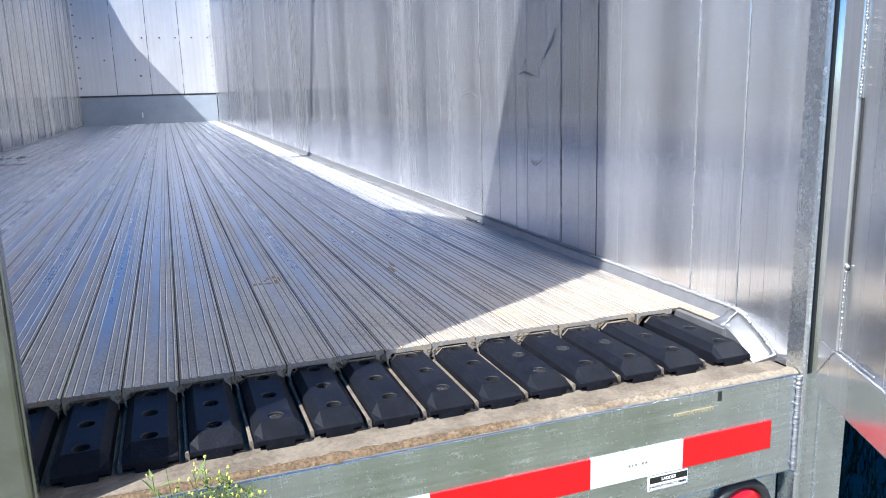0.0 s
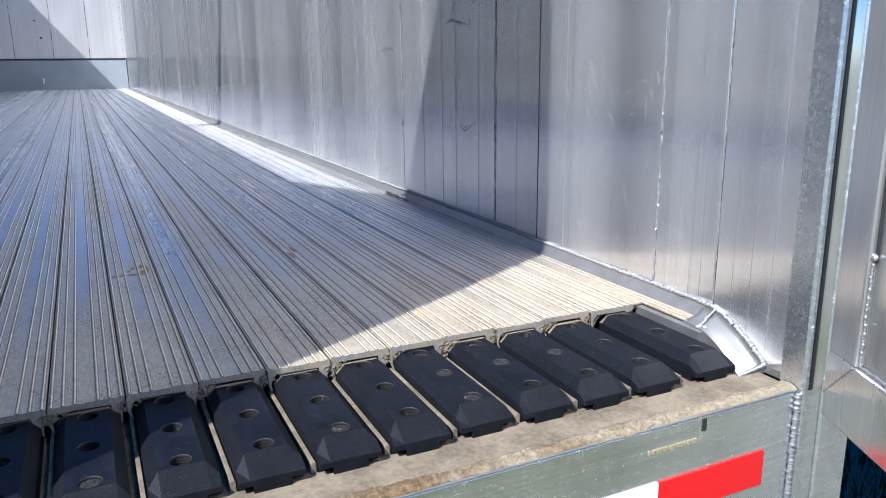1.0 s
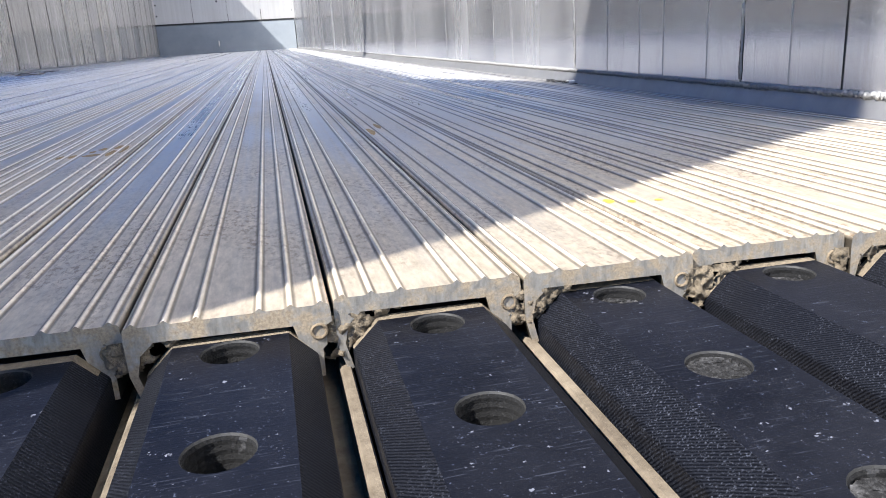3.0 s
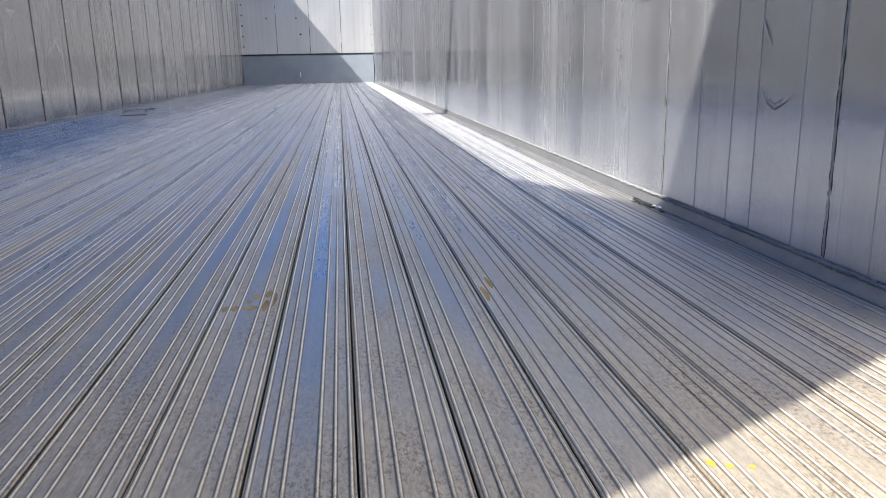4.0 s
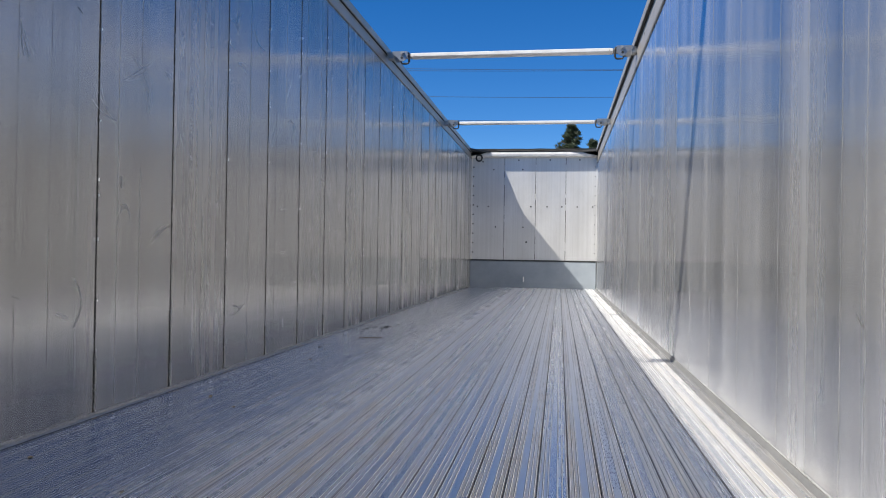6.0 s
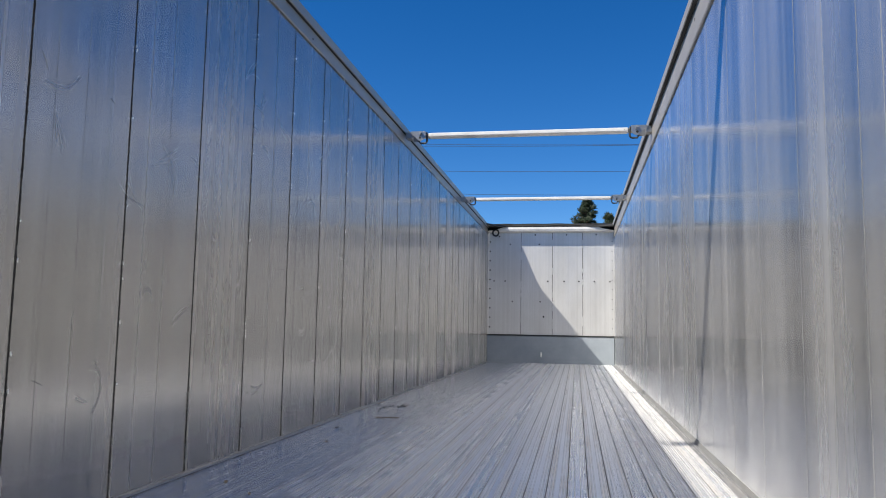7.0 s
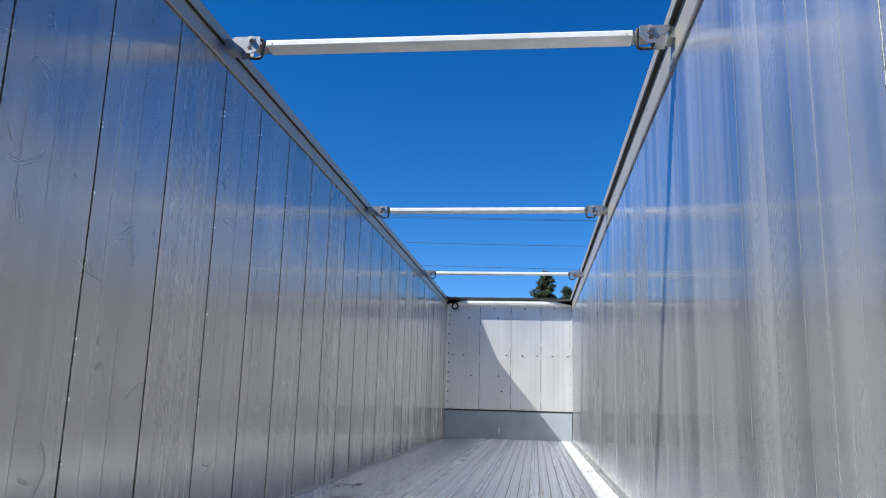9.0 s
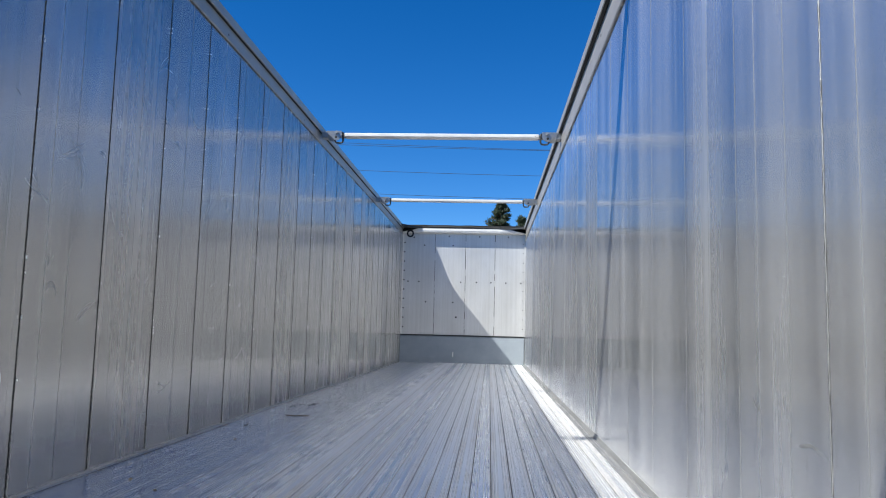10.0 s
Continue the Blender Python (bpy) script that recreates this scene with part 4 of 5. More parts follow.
def wear_block():
    """A chamfered plastic block with three bored holes and notched feet; x = 0 at its middle."""
    bm = bmesh.new()
    zt, zs, zb = -0.0115, -0.0235, -0.0462
    tx, bx = 0.0245, 0.0366
    y0, y1, y2 = 0.076, 0.104, 0.60
    holes = (0.118, 0.201, 0.283)
    cells = [(y1, 0.158), (0.158, 0.242), (0.242, 0.33)]
    n = 24
    for (a, b), hy in zip(cells, holes):
        outer, edge, inner = [], [], []
        turns = [[] for _ in range(13)]
        for k in range(n):
            t = 2 * math.pi * k / n
            c, s = math.cos(t), math.sin(t)
            f = min(tx / abs(c) if abs(c) > 1e-6 else 9, ((b - hy) / s if s > 1e-6 else (hy - a) / -s if s < -1e-6 else 9))
            outer.append((c * f, hy + s * f))
            edge.append(bm.verts.new((0.0122 * c, hy + 0.0122 * s, zt)))
            inner.append(bm.verts.new((0.0118 * c, hy + 0.0118 * s, zt - 0.0009)))
            for d, ring in enumerate(turns):
                r = 0.0118 if d % 2 else 0.0114
                ring.append(bm.verts.new((r * c, hy + r * s, zt - 0.0018 - 0.0018 * d - 0.0018 * k / n)))
        ov = [bm.verts.new((x, y, zt)) for x, y in outer]
        for k in range(n):
            j = (k + 1) % n
            bm.faces.new((ov[k], ov[j], edge[j], edge[k]))
            bm.faces.new((edge[k], edge[j], inner[j], inner[k]))
            for up, low in zip([inner] + turns, turns):
                bm.faces.new((up[k], up[j], low[j], low[k]))
            px, py = outer[k]
            qx, qy = outer[j]
            if abs(abs(px) - abs(qx)) > 1e-7 and abs(py - qy) > 1e-7:
                cx = tx if px > 0 else -tx
                cy = b if py > hy else a
                bm.faces.new((ov[k], bm.verts.new((cx, cy, zt)), ov[j]))
        bm.faces.new(turns[-1][::-1])
    q = lambda *ps: bm.faces.new([bm.verts.new(p) for p in ps])
    ye = cells[-1][1]
    q((-tx, ye, zt), (tx, ye, zt), (tx, y2, zt), (-tx, y2, zt))
    for s in (1, -1):
        q((s * tx, y1, zt), (s * tx, y2, zt), (s * bx, y2, zs), (s * bx, y1 - 0.012, zs))
        q((s * bx, y1 - 0.012, zs), (s * bx, y2, zs), (s * bx, y2, zb), (s * bx, y0 + 0.012, zb), (s * bx, y0 + 0.012, zb + 0.009), (s * bx, y0, zb + 0.009), (s * bx, y0, zs - 0.006))
        q((s * bx, y0, zb + 0.009), (s * 0.021, y0, zb + 0.009), (s * 0.021, y0 + 0.012, zb + 0.009), (s * bx, y0 + 0.012, zb + 0.009))
        q((s * 0.021, y0, zb), (s * 0.021, y0, zb + 0.009), (s * 0.021, y0 + 0.012, zb + 0.009), (s * 0.021, y0 + 0.012, zb))
        q((s * 0.021, y0 + 0.012, zb), (s * bx, y0 + 0.012, zb), (s * bx, y0 + 0.012, zb + 0.009), (s * 0.021, y0 + 0.012, zb + 0.009))
    q((-tx, y1, zt), (tx, y1, zt), (tx, y0, zs - 0.006), (-tx, y0, zs - 0.006))
    for s in (1, -1):
        q((s * tx, y1, zt), (s * bx, y1 - 0.012, zs), (s * tx, y0, zs - 0.006))
        q((s * bx, y1 - 0.012, zs), (s * bx, y0, zs - 0.006), (s * tx, y0, zs - 0.006))
    q((-bx, y0, zs - 0.006), (-tx, y0, zs - 0.006), (tx, y0, zs - 0.006), (bx, y0, zs - 0.006), (bx, y0, zb + 0.009), (0.021, y0, zb + 0.009), (0.021, y0, zb), (-0.021, y0, zb), (-0.021, y0, zb + 0.009), (-bx, y0, zb + 0.009))
    q((-bx, y0 + 0.012, zb), (bx, y0 + 0.012, zb), (bx, y2, zb), (-bx, y2, zb))
    bmesh.ops.remove_doubles(bm, verts=bm.verts[:], dist=0.00005)
    bmesh.ops.recalc_face_normals(bm, faces=bm.faces[:])
    es = [e for e in bm.edges if len(e.link_faces) == 2 and e.calc_face_angle() > 0.4 and max(abs(v.co.x) for v in e.verts) > 0.02]
    bmesh.ops.bevel(bm, geom=es, offset=0.0007, segments=1, affect="EDGES")
    bm.normal_update()
    for f in bm.faces:
        f.material_index = int(abs(f.normal.z) < 0.985 and max(abs(v.co.x) for v in f.verts) > 0.0135)
        if all(min((v.co.x ** 2 + (v.co.y - h) ** 2) ** 0.5 for h in holes) < 0.0130 and v.co.z > zt - 0.0012 for v in f.verts):
            f.material_index = 2
        elif all(v.co.z < zt - 0.0005 and min((v.co.x ** 2 + (v.co.y - h) ** 2) ** 0.5 for h in holes) < 0.0121 for v in f.verts):
            f.material_index = 3
    return bm


block = part("wear_block", wear_block(), M_BLOCK)
block.data.materials.append(M_SAWN)
block.data.materials.append(M_WORN)
block.data.materials.append(M_BORE)
tagged(block, "black plastic wear block with three bored holes and chamfered edges", "wear block", "wear blocks under the floor slats")
bm = bmesh.new()
line = [(-0.0366, -0.0235), (-0.0245, -0.0115), (0.0245, -0.0115), (0.0330, -0.0200)]
for (xa, za), (xb, zb) in zip(line, line[1:]):
    n = Vector((za - zb, 0, xb - xa)).normalized() * 0.00025
    lo = [bm.verts.new(p) for p in ((xa, 0.2957, za), (xb, 0.2957, zb), (xb, 0.302, zb), (xa, 0.302, za))]
    hi = [bm.verts.new(Vector(p) + n) for p in ((xa, 0.2961, za), (xb, 0.2961, zb), (xb, 0.302, zb), (xa, 0.302, za))]
    bm.faces.new(hi)
    for k in range(4):
        bm.faces.new((lo[k], lo[(k + 1) % 4], hi[(k + 1) % 4], hi[k]))
part("dust_line", bm, M_CLAY, block, "thin line of tan dust left by the slat")
rng = random.Random(31)
block.matrix_basis = Matrix.Translation((SLAT0 + 0.016, -0.002, 0))
blocks = [block]
for i in range(1, SLATS):
    blocks.append(copy_thing(block, Matrix.Translation((SLAT0 - PITCH * i, rng.uniform(-0.004, 0.004), 0))))
plug = None
PLUGGED = ((3, 0.283), (4, 0.283), (4, 0.201), (4, 0.118), (3, 0.201), (6, 0.118), (9, 0.118), (2, 0.201))
for b in blocks:
    for hy in (0.118, 0.201, 0.283):
        if (blocks.index(b), hy) in PLUGGED:
            m = Matrix.Translation((0, hy, {0.118: -0.0138, 0.201: -0.0126, 0.283: -0.0165}[hy]))
            if plug:
                same("screw_plug", plug, m, b)
            else:
                bm = bmesh.new()
                for k in range(60):
                    a, r = rng.uniform(0, 6.28), 0.0105 * rng.random() ** 0.5
                    lump(bm, (r * math.cos(a), r * math.sin(a), -0.001), rng.uniform(0.0008, 0.002), rng, (1, 1, 0.6))
                disc(bm, (0, 0, -0.004), (0, 0, 1), 0.0112, 0.003, 20)
                plug = part("screw_plug", bm, M_PLUG, b, "rough grey plug in a bored hole")
                plug.matrix_basis = m

# dirt packed into the slat ends
bm = bmesh.new()
rng = random.Random(44)
NX, NZ = 46, 30
for i in range(SLATS):
    x = SLAT0 - PITCH * (i + 0.5)
    full = rng.choice((1.0, 1.2, 1.4, 1.6))
    cells = {}
    for j in range(NX):
        for k in range(NZ):
            u, w = -0.009 + 0.048 * j / (NX - 1), -0.007 - 0.028 * k / (NZ - 1)
            low = -0.0085 - 0.015 * full * max(0.0, 1 - max(0.0, u - 0.004) / 0.026) ** 1.3
            v = Vector((x * 3 + u, w, i * 0.37))
            edge = min(w - low, u + 0.009) + 0.0022 * noise.noise(v * 260) + 0.0016 * noise.noise(v * 700)
            if edge > 0 and noise.noise(v * 190 + Vector((5, 0, 0))) > -0.42:
                fat = min(1.0, edge / 0.003)
                y = 0.2985 - 0.0032 * fat - 0.0022 * fat * noise.noise(v * 330) - 0.0012 * noise.noise(v * 900) - 0.0006 * noise.noise(v * 2100)
                cells[j, k] = bm.verts.new((x + u, y, w))
    for (j, k) in cells:
        q = [(j, k), (j + 1, k), (j + 1, k + 1), (j, k + 1)]
        if all(p in cells for p in q):
            bm.faces.new([cells[p] for p in q])
for v in [v for v in bm.verts if not v.link_faces]:
    bm.verts.remove(v)
dirt = tagged(part("dirt", bm, M_CLAY, None, smooth=True), "dry tan dirt packed between the slat ends", "dirt", kind="stuff")
bm = bmesh.new()
for x, y in ((-1.08, 2.05), (-1.0, 3.1), (-0.95, 4.3), (-0.62, 1.8), (-0.8, 2.9), (-0.7, 4.7), (-0.5, 5.2), (-1.1, 5.0), (-0.3, 6.0), (0.1, 7.3), (-0.9, 6.6), (0.4, 8.1), (-0.4, 8.8)):
    lump(bm, (x, y, 0.002), rng.uniform(0.004, 0.008), rng, (1.2, 1.4, 0.6))
for k in range(18):
    y = 0.338 + PLANK[-1] * k
    for j in range(14):
        lump(bm, (-1.226 + abs(rng.gauss(0, 0.012)), y + rng.gauss(0, 0.03), 0.0012), rng.uniform(0.001, 0.004), rng, (1, 1.4, 0.5))
tagged(part("debris", bm, M_DIRT, None), "small dark bits of dirt left on the slats", "dirt", kind="stuff")
# flat black lumps put in for the dark blotch at the shadow edge
bm = bmesh.new()
for j in range(40):
    lump(bm, (1.233 + rng.gauss(0, 0.004), 1.505 + rng.gauss(0, 0.028), 0.0014), rng.uniform(0.004, 0.008), rng, (1.0, 3.0, 0.16))
tagged(part("debris", bm, M_RUBBER, None, smooth=True), "flat black lumps for the dark shadow edge on the base trim", "dirt", kind="stuff")
# pale lumps put in for the bright fleck beside it
bm = bmesh.new()
for j in range(5):
    lump(bm, (1.237 + rng.gauss(0, 0.002), 1.445 + rng.gauss(0, 0.006), 0.003), rng.uniform(0.004, 0.007), rng, (1.0, 1.6, 0.6))
tagged(part("weld_spatter", bm, M_SCRATCH, None, smooth=True), "pale lumps for the bright fleck on the base trim", "weld spatter")
# a swept-aside row of crumbs and a thin stick by the left wall
bm = bmesh.new()
for k in range(26):
    lump(bm, (rng.uniform(-1.2, -0.92), 6.25 + rng.gauss(0, 0.16), 0.003), rng.uniform(0.003, 0.009), rng, (1.3, 1.3, 0.7))
for k in range(4):
    lump(bm, (-1.07 + rng.gauss(0, 0.02), 4.95 + rng.gauss(0, 0.05), 0.003), rng.uniform(0.004, 0.008), rng, (1.2, 1.3, 0.7))
tagged(part("crumbs", bm, M_SEAM, None), "black crumbs scattered on the slats", "dirt", kind="stuff")
bm = tube(bmesh.new(), [(-0.97, 5.49, 0.006), (-0.90, 5.515, 0.005), (-0.80, 5.53, 0.006)], 0.0035, 6)
tagged(part("stick", bm, M_BARK, None), "thin dark stick lying on the floor slats", "stick")

# ---- roof bows ----


def roof_bow(y, z, x=0.0):
    bow = empty("roof_bow", "pale aluminium roof bow bolted between steel brackets", "roof bow", "roof bows across the open top")
    part("bar", box(bmesh.new(), (-0.985, -0.060, -0.014), (1.01, 0.060, 0.022), 0.005), M_WHITE, bow, "flat white bar")
    for s in (1, -1):
        shift = 0.026 if s < 0 else 0.0

        def at(v):
            return s * v + shift

        def span(a, b):
            return min(at(a), at(b)), max(at(a), at(b))
        bm = bmesh.new()
        prism(bm, [(at(1.195), 0.040), (at(1.045), 0.040), (at(1.040), 0.036), (at(1.040), -0.022), (at(1.062), -0.048), (at(1.090), -0.062), (at(1.115), -0.058), (at(1.140), -0.030), (at(1.195), 0.012)], "y", -0.072, -0.066)
        bmesh.ops.bevel(bm, geom=bm.edges[:], offset=0.0012, segments=1, affect="EDGES")
        br = part("bracket", bm, M_GALV, bow, "galvanised bracket plate")
        bm = disc(bmesh.new(), (at(1.092), -0.072, 0.018), (0, -1, 0), 0.024, 0.004, 20)
        part("washer", bm, M_GALV, br, "round steel washer")
        bm = disc(bmesh.new(), (at(1.092), -0.076, 0.018), (0, -1, 0), 0.017, 0.014, 6)
        disc(bm, (at(1.092), -0.090, 0.018), (0, -1, 0), 0.009, 0.008, 12)
        part("bolt", bm, M_TRIM, br, "hexagonal nut on a bolt end")
        part("hole", disc(bmesh.new(), (at(1.098), -0.0722, -0.026), (0, -1, 0), 0.013, 0.0012, 14), M_SEAM, br, "dark bolt hole")
        x0, x1 = span(1.115, 1.185)
        part("plate", box(bmesh.new(), (x0, 0.036, -0.045), (x1, 0.042, 0.036), 0.002), M_GALV, bow, "rear bracket plate")
        x0, x1 = span(1.186, 1.250)
        part("foot", box(bmesh.new(), (x0, -0.064, -0.03), (x1, 0.042, 0.034), 0.002), M_GALV, bow)
        bm = tube(bmesh.new(), [(at(1.034), -0.055, 0.030), (at(1.026), -0.055, 0.0), (at(1.026), -0.055, -0.062), (at(1.034), -0.055, -0.078), (at(1.052), -0.055, -0.084), (at(1.098), -0.055, -0.082), (at(1.110), -0.055, -0.060), (at(1.108), -0.055, -0.03)], 0.010, 8)
        part("rubber_hook", bm, M_RUBBER, bow, "black rubber hook", True)
        x0, x1 = span(1.008, 1.10)
        part("stub", box(bmesh.new(), (x0, -0.050, -0.010), (x1, 0.050, 0.018), 0.003), M_RAIL, bow)
        bm = disc(bmesh.new(), (at(0.975), -0.0605, 0.0), (0, -1, 0), 0.004, 0.0012, 8)
        part("rust_spot", bm, M_MUD, bow, "small rusty rivet near the bar end")
    bow.location = (x, y, z)
    bow.rotation_euler = (0, 0.004, 0)
    return bow


bow = roof_bow(3.66, 2.633, 0.018)
copy_thing(bow, Matrix.Translation((0.004, 7.40, 2.646)))
copy_thing(bow, Matrix.Translation((0, 11.18, 2.624)))

# ---- tarp folded over the bulkhead ----
bm = bmesh.new()
rng = random.Random(9)
rows = []
n = 60
for i in range(n + 1):
    x = -1.27 + 2.54 * i / n
    e = abs(x) / 1.27
    drop = max(0.0, e - 0.52) * 0.23
    wob = noise.noise(Vector((x * 4, 0, 0))) * 0.006
    rows.append([bm.verts.new(p) for p in ((x, 14.876 - drop * 0.25, 2.724 - drop + wob), (x, 14.868 - drop * 0.25, 2.742 - drop * 0.15 + wob), (x, 14.892, 2.765 + wob), (x, 14.95, 2.772 + wob), (x, L + 0.10, 2.75), (x, L + 0.12, 2.60))])
for a, b in zip(rows, rows[1:]):
    for k in range(5):
        bm.faces.new((a[k], a[k + 1], b[k + 1], b[k]))
bmesh.ops.solidify(bm, geom=bm.faces[:], thickness=0.006)
tagged(part("tarp", bm, M_TARP, None, smooth=True), "black tarp edge folded over the bulkhead top", "tarp")
bm = bmesh.new()
tube(bm, [(-1.08 + 0.058 * math.cos(2 * math.pi * k / 24), 14.82, 2.575 + 0.062 * math.sin(2 * math.pi * k / 24)) for k in range(25)], 0.017, 8)
ringo = part("tarp_ring", bm, M_RUBBER, None, smooth=True)
tagged(ringo, "black ring hanging from the tarp corner", "ring")

# ---- marks on the right wall ----


def smear(name, pts, width, wall=wall_right, x=1.2488, material=M_MARK):
    bm = bmesh.new()
    prev = None
    n = len(pts)
    for i, (y, z) in enumerate(pts):
        a, b = pts[max(i - 1, 0)], pts[min(i + 1, n - 1)]
        d = Vector((b[0] - a[0], b[1] - a[1])).normalized()
        w = width * (0.35 + 0.65 * math.sin(math.pi * (i + 0.5) / n))
        pair = [bm.verts.new((x, y - d.y * w * s, z + d.x * w * s)) for s in (1, -1)]
        if prev:
            bm.faces.new((prev[0], prev[1], pair[1], pair[0]))
        prev = pair
    return part(name, bm, material, wall, "dark rubbed scuff")


rng = random.Random(41)
for pts, w in (([(1.165, 0.494), (1.12, 0.503), (1.086, 0.497), (1.05, 0.492), (1.012, 0.486)], 0.004), ([(1.012, 0.486), (1.018, 0.508), (1.029, 0.525)], 0.003),
               ([(1.11, 0.50), (1.112, 0.53), (1.10, 0.545), (1.09, 0.52)], 0.003), ([(1.008, 0.530), (0.98, 0.555), (0.936, 0.596), (0.91, 0.64)], 0.006),
               ([(1.085, 0.28), (1.06, 0.245), (1.04, 0.237), (1.01, 0.25), (0.983, 0.27)], 0.004), ([(1.101, 0.388), (1.08, 0.355), (1.059, 0.325)], 0.002),
               ([(1.918, 0.529), (1.89, 0.50), (1.826, 0.489)], 0.004), ([(1.62, 0.435), (1.55, 0.447), (1.461, 0.43)], 0.004), ([(1.761, 0.342), (1.70, 0.323)], 0.002)):
    for k in range(4):
        dy, dz = rng.gauss(0, w * 0.9), rng.gauss(0, w * 0.9)
        fine = []
        for (ya, za), (yb, zb) in zip(pts, pts[1:]):
            fine += [(ya + (yb - ya) * i / 5 + dy + rng.gauss(0, 0.0006), za + (zb - za) * i / 5 + dz + rng.gauss(0, 0.0006)) for i in range(5)]
        a = rng.randrange(0, len(fine) // 3 + 1)
        smear("scuff", fine[a:len(fine) - rng.randrange(0, len(fine) // 3 + 1)], w * rng.uniform(0.12, 0.35))

# rubbed marks and scratches on the left wall
rng = random.Random(23)
for k in range(60):
    y, z = rng.uniform(0.9, 5.5), rng.uniform(0.25, 1.7)
    a = rng.choice((0.2, -0.3, 1.2, 0.6, -0.8)) + rng.gauss(0, 0.3)
    n, ln, bend = 5, rng.uniform(0.01, 0.07), rng.gauss(0, 0.02)
    smear("scuff", [(y + math.cos(a) * ln * i / n, z + math.sin(a) * ln * i / n + bend * (i / n) ** 2) for i in range(n + 1)], rng.uniform(0.0004, 0.0022), wall_left, -1.2488, M_SCUFF)

for k in range(70):
    y, z = rng.uniform(1.2, 6.5), rng.uniform(0.3, 2.1)
    a, turn, ln = rng.uniform(0, 6.28), rng.gauss(0, 1.6), rng.uniform(0.05, 0.22)
    for j in range(3):
        pts, b, py, pz = [], a, y + rng.gauss(0, 0.006), z + rng.gauss(0, 0.006)
        for i in range(9):
            pts.append((py, pz))
            b += turn / 8 + rng.gauss(0, 0.10)
            py, pz = py + math.cos(b) * ln / 8, pz + math.sin(b) * ln / 8
        smear("smudge", pts, rng.uniform(0.0006, 0.0022), wall_left, -1.2489 - 0.0001 * j, M_SMUDGE)

# fine dark grooves down single planks
for y, w in ((0.70, 0.0009), (0.97, 0.0004), (1.095, 0.0005), (1.175, 0.0004), (1.30, 0.0004), (0.60, 0.0003), (0.79, 0.0003), (1.66, 0.0004), (1.86, 0.0004), (2.3, 0.0004)):
    part("groove", box(bmesh.new(), (1.2492, y - w, 0.026), (1.2498, y + w, 2.48)), M_MARK if w < 0.0006 else M_SEAM, wall_right, "thin dark groove")

# dried mud and paint flecks on the slats
rng = random.Random(19)


def mud(name, cells, material, label):
    bm = bmesh.new()
    for cx, cy, hx, hy in cells:
        n = 10
        ring = [bm.verts.new((cx + hx * math.cos(6.2832 * k / n) * rng.uniform(0.75, 1.2), cy + hy * math.sin(6.2832 * k / n) * rng.uniform(0.75, 1.2), 0.0006)) for k in range(n)]
        bm.faces.new(ring)
    return part(name, bm, material, floor, label)


c = SLAT0 - PITCH * 8
mud("mud_stain", [(c - 0.0330, 0.895, 0.0040, 0.014), (c - 0.0198, 0.897, 0.0042, 0.013), (c + 0.001, 0.895, 0.0098, 0.011), (c - 0.004, 0.925, 0.004, 0.010), (c + 0.0202, 0.905, 0.0044, 0.026), (c + 0.0303, 0.93, 0.0032, 0.036), (c + 0.0202, 0.955, 0.0044, 0.02), (c + 0.004, 0.945, 0.005, 0.012)], M_MUD, "dried tan mud patch")
c = SLAT0 - PITCH * 4
mud("mud_stain", [(c - 0.0345, 0.90, 0.0045, 0.035), (c - 0.0192, 0.95, 0.004, 0.03)], M_MUD, "dried tan mud patch")
c = SLAT0 - PITCH * 3
mud("paint_fleck", [(c - 0.032, 0.418, 0.0032, 0.006), (c - 0.0195, 0.412, 0.0026, 0.004), (c - 0.002, 0.408, 0.003, 0.003)], M_YELLOWPAINT, "small yellow paint flecks")
c = SLAT0 - PITCH * 1
mud("paint_fleck", [(c - 0.032, 0.432, 0.003, 0.005), (c - 0.0195, 0.428, 0.003, 0.004), (c, 0.424, 0.003, 0.003)], M_YELLOWPAINT, "small yellow paint flecks")

# light scratches in the metal
rng = random.Random(77)
for k in range(360):
    if k < 270:
        y, z = 0.30 + abs(rng.gauss(0, 0.24)), 0.05 + abs(rng.gauss(0, 0.22))
        dy, dz, bend = rng.gauss(0, 0.003), rng.gauss(0, 0.005), 0
    elif k < 345:
        y, z = rng.uniform(0.9, 3.2), rng.uniform(0.05, 1.1)
        dy, dz, bend = rng.gauss(0, 0.006), rng.gauss(0, 0.012), 0
    else:
        y, z = rng.uniform(0.3, 0.66), rng.uniform(0.1, 0.42)
        dy, dz, bend = -rng.uniform(0.005, 0.03), -rng.uniform(0.02, 0.05), rng.uniform(-0.015, 0.015)
    n = 4
    ob = smear("scratch", [(y + dy * i / n + bend * (i / n) ** 2, z + dz * i / n) for i in range(n + 1)], rng.uniform(0.00008, 0.00021), x=1.2486)
    ob.data.materials.clear()
    ob.data.materials.append(M_SCRATCH)
    ob["label"] = "pale scratch in the metal"

# ---- outside: wires, pines, weed ----
for z0, z1, y in ((13.4, 13.1, 60.0), (11.5, 11.2, 60.0), (15.5, 15.2, 60.0), (15.9, 15.5, 61.0)):
    bm = bmesh.new()
    pts = []
    for i in range(41):
        x = -80 + 4.0 * i
        sl = (z1 - z0) / 15.0
        pts.append((x, y, z0 + sl * (x + 10.4) + 0.0006 * (x + 3) ** 2))
    tube(bm, pts, 0.016, 5)
    tagged(part("overhead_wire", bm, M_RUBBER), "thin dark overhead power wire", "wire", kind="structure")


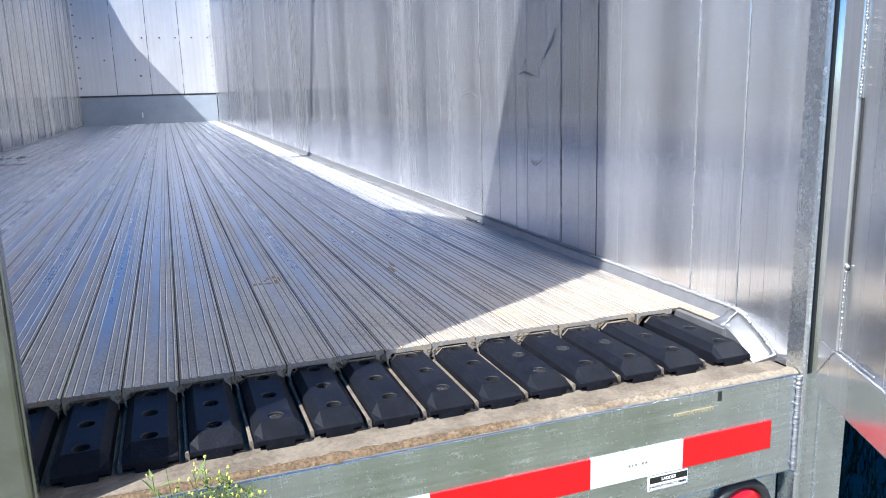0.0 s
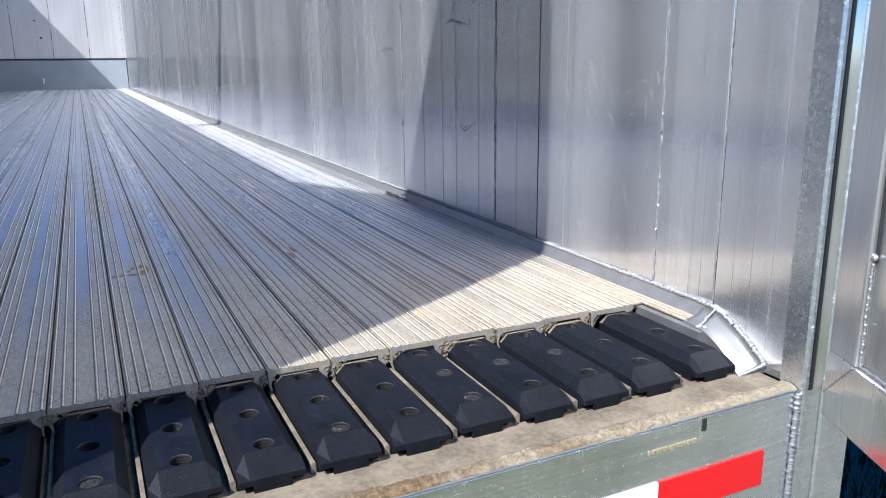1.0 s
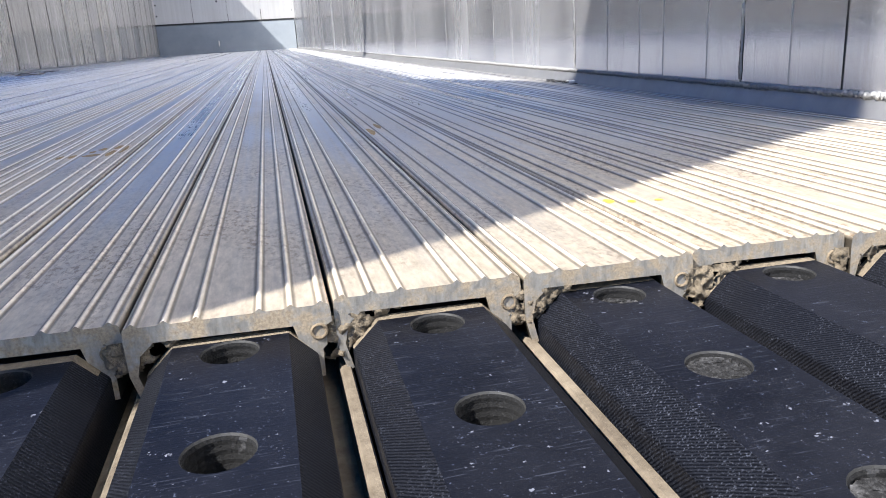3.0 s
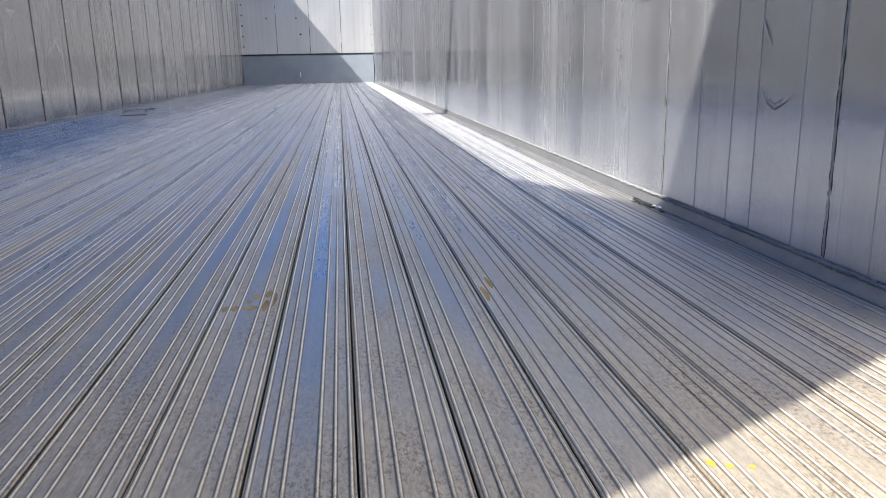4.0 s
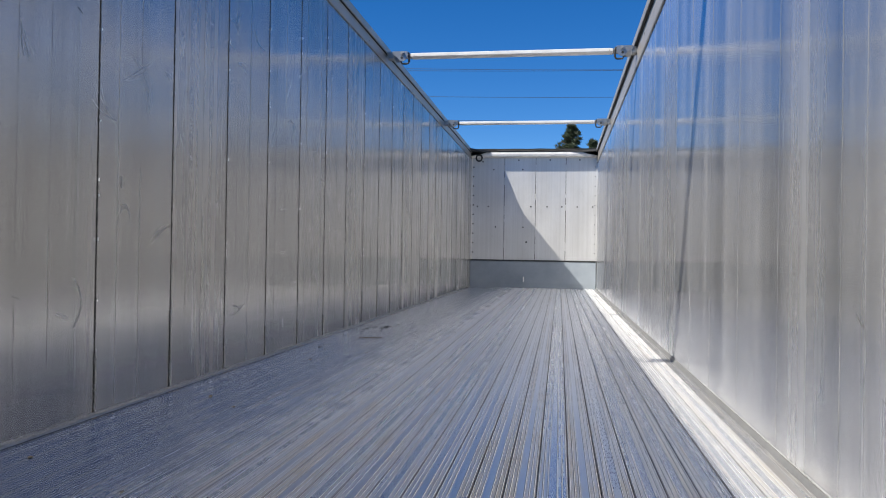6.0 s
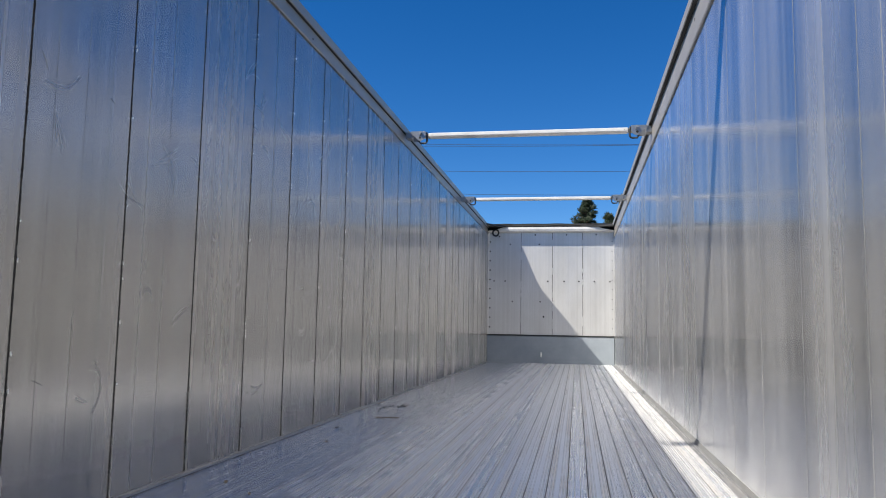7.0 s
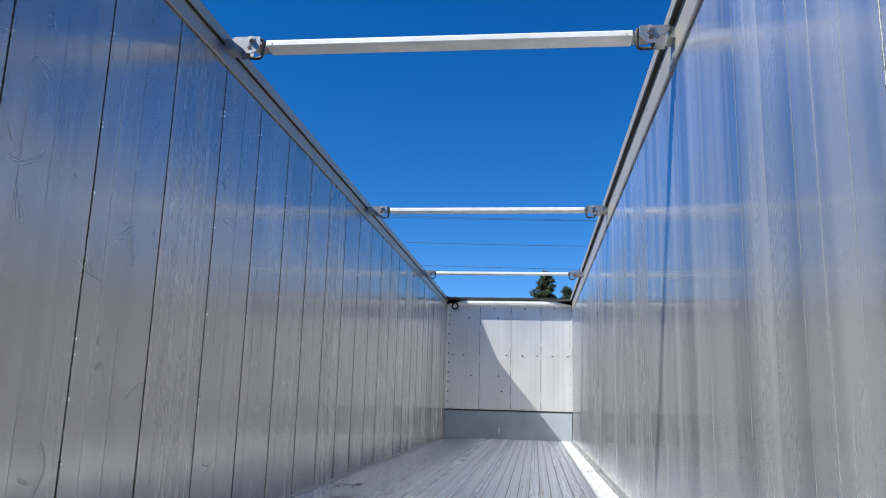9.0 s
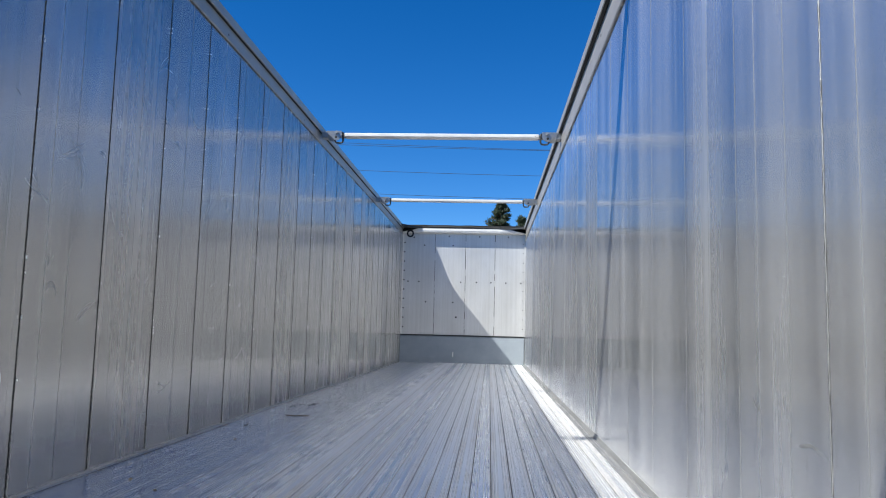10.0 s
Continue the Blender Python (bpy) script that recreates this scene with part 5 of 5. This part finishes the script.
def pine(x, y, top, spread, seed):
    rng = random.Random(seed)
    tree = empty("pine_tree", "dark green pine tree against the sky", "tree", "pines beyond the trailer", at=(x, y, GROUND))
    h = top - GROUND
    bm = bmesh.new()
    tube(bm, [(noise.noise(Vector((i, seed, 0))) * 0.1, 0, h * i / 10) for i in range(11)], [0.24 * (1 - i / 10.8) for i in range(11)], 8)
    limbs = []
    for k in range(96):
        f = 0.60 + 0.385 * (k + rng.random()) / 96
        a = rng.uniform(0, 6.28)
        r = min(1.3, spread * (0.10 + 3.4 * (1 - f))) * rng.choice((0.45, 0.7, 0.85, 1.0, 1.15))
        tip = Vector((math.cos(a) * r, math.sin(a) * r, h * f + r * rng.uniform(0.05, 0.42)))
        root = Vector((0, 0, h * f))
        tube(bm, [root, root.lerp(tip, 0.5) - Vector((0, 0, 0.06)), tip], [0.05, 0.03, 0.012], 5)
        limbs.append((root, tip))
    limbs.append((Vector((0, 0, h * 0.93)), Vector((0, 0, h))))
    part("trunk", bm, M_BARK, tree, smooth=True)
    vs, fs = [], []
    for root, tip in limbs:
        for _ in range(8):
            f = rng.uniform(0.25, 1.0)
            knot = root.lerp(tip, f) + Vector((rng.gauss(0, 0.10), rng.gauss(0, 0.10), rng.gauss(0.02, 0.05)))
            for _ in range(34):
                c = knot + Vector((rng.gauss(0, 0.045), rng.gauss(0, 0.045), rng.gauss(0, 0.04)))
                d = Vector((rng.gauss(0, 0.8), rng.gauss(0, 0.8), rng.gauss(0.9, 0.5))).normalized() * rng.uniform(0.08, 0.19)
                u = d.cross(Vector((rng.gauss(0, 1), rng.gauss(0, 1), rng.gauss(0, 1)))).normalized() * 0.019
                i = len(vs)
                vs += [c - u, c + u, c + d]
                fs.append((i, i + 1, i + 2))
    me = bpy.data.meshes.new("crown")
    me.from_pydata([tuple(v) for v in vs], [], fs)
    me.materials.append(M_NEEDLE)
    crown = new("crown", me)
    crown.parent = tree
    return tree


pine(1.10, 46.0, 8.6, 1.25, 1)
pine(2.42, 45.0, 7.45, 0.62, 3)
pine(0.15, 47.0, 7.0, 0.6, 8)
pine(3.45, 46.0, 8.9, 0.7, 4)
pine(-4.4, 46.0, 6.9, 0.8, 5)

weed = empty("weed", "tall wild weed with small yellow flowers behind the sill", "plant", at=(0.215, -0.12, GROUND))
rng = random.Random(17)
stems, leaves, petals = bmesh.new(), bmesh.new(), bmesh.new()
for k in range(56):
    a = rng.uniform(0, 6.28)
    if k < 13:
        tip = Vector((-0.040 + 0.0085 * k + rng.uniform(-0.004, 0.004), rng.uniform(0.01, 0.04), 1.295 + rng.uniform(0.0, 0.045)))
    else:
        tip = Vector((rng.uniform(-0.035, 0.085), rng.uniform(-0.02, 0.04), rng.uniform(1.22, 1.30)))
    bow_x, bow_y = rng.gauss(0, 0.045), rng.gauss(0, 0.04)
    pts = [Vector((0.01 * math.cos(a), 0.01 * math.sin(a), 0)).lerp(tip, f) + Vector((bow_x * math.sin(f * 3.1), bow_y * math.sin(f * 3.1), 0)) + Vector((rng.gauss(0, 0.003), rng.gauss(0, 0.003), 0)) * (f > 0.5) for f in (0, 0.3, 0.55, 0.7, 0.8, 0.88, 0.94, 1)]
    tube(stems, pts, [0.0026, 0.0022, 0.0018, 0.0012, 0.0009, 0.0007, 0.0006, 0.0005], 5)
    for _ in range(13):
        j = rng.choice((4, 5, 5, 6, 6, 6))
        c = pts[j].lerp(pts[j + 1], rng.random())
        t = c + Vector((rng.gauss(0, 0.011), rng.gauss(0, 0.011), rng.uniform(0.004, 0.022)))
        m = c.lerp(t, 0.5) - Vector((0, 0, 0.002))
        tube(stems, [c, m, t], 0.00045, 4)
        if rng.random() < 0.75:
            lump(petals, t, rng.uniform(0.0014, 0.0027), rng, (0.8, 0.8, 1.3))
    for _ in range(26):
        j = rng.choice((3, 3, 4, 4, 5, 6))
        c = pts[j].lerp(pts[j + 1], rng.random())
        d = Vector((rng.gauss(0, 1), rng.gauss(0, 1), rng.uniform(0.1, 1.0))).normalized() * rng.uniform(0.012, 0.04)
        u = d.cross(Vector((0, 0, 1))).normalized() * 0.0018
        sag = Vector((0, 0, -0.004))
        i = [leaves.verts.new(p) for p in (c, c + d * 0.5 + u, c + d + sag, c + d * 0.5 - u)]
        leaves.faces.new(i)
part("stem", stems, M_STEM, weed)
part("leaves", leaves, M_STEM, weed)
tagged(part("flowers", petals, M_YELLOW, weed), "tiny pale yellow flower heads", kind="stuff")

# near-black grass added to darken the patch past the right door
rng = random.Random(52)
vs, fs = [], []
for k in range(5200):
    x, y = rng.uniform(1.75, 4.2), rng.uniform(0.1, 2.6)
    h = rng.uniform(0.12, 0.42) * (0.7 + 0.6 * noise.noise(Vector((x * 2, y * 2, 0))) ** 2)
    a = rng.uniform(0, 6.28)
    lean = Vector((math.cos(a), math.sin(a), 0)) * h * rng.uniform(0.1, 0.6)
    side = Vector((-math.sin(a), math.cos(a), 0)) * rng.uniform(0.003, 0.006)
    p = Vector((x, y, GROUND - 0.05))
    i = len(vs)
    vs += [p - side, p + side, p + lean * 0.35 + side * 0.8 + Vector((0, 0, h * 0.6)), p + lean * 0.35 - side * 0.8 + Vector((0, 0, h * 0.6)), p + lean + Vector((0, 0, h))]
    fs += [(i, i + 1, i + 2, i + 3), (i + 3, i + 2, i + 4)]
me = bpy.data.meshes.new("grass")
me.from_pydata([tuple(v) for v in vs], [], fs)
me.materials.append(M_GRASS)
tagged(new("grass", me), "near-black grass added to darken the patch past the door", "grass", kind="stuff")
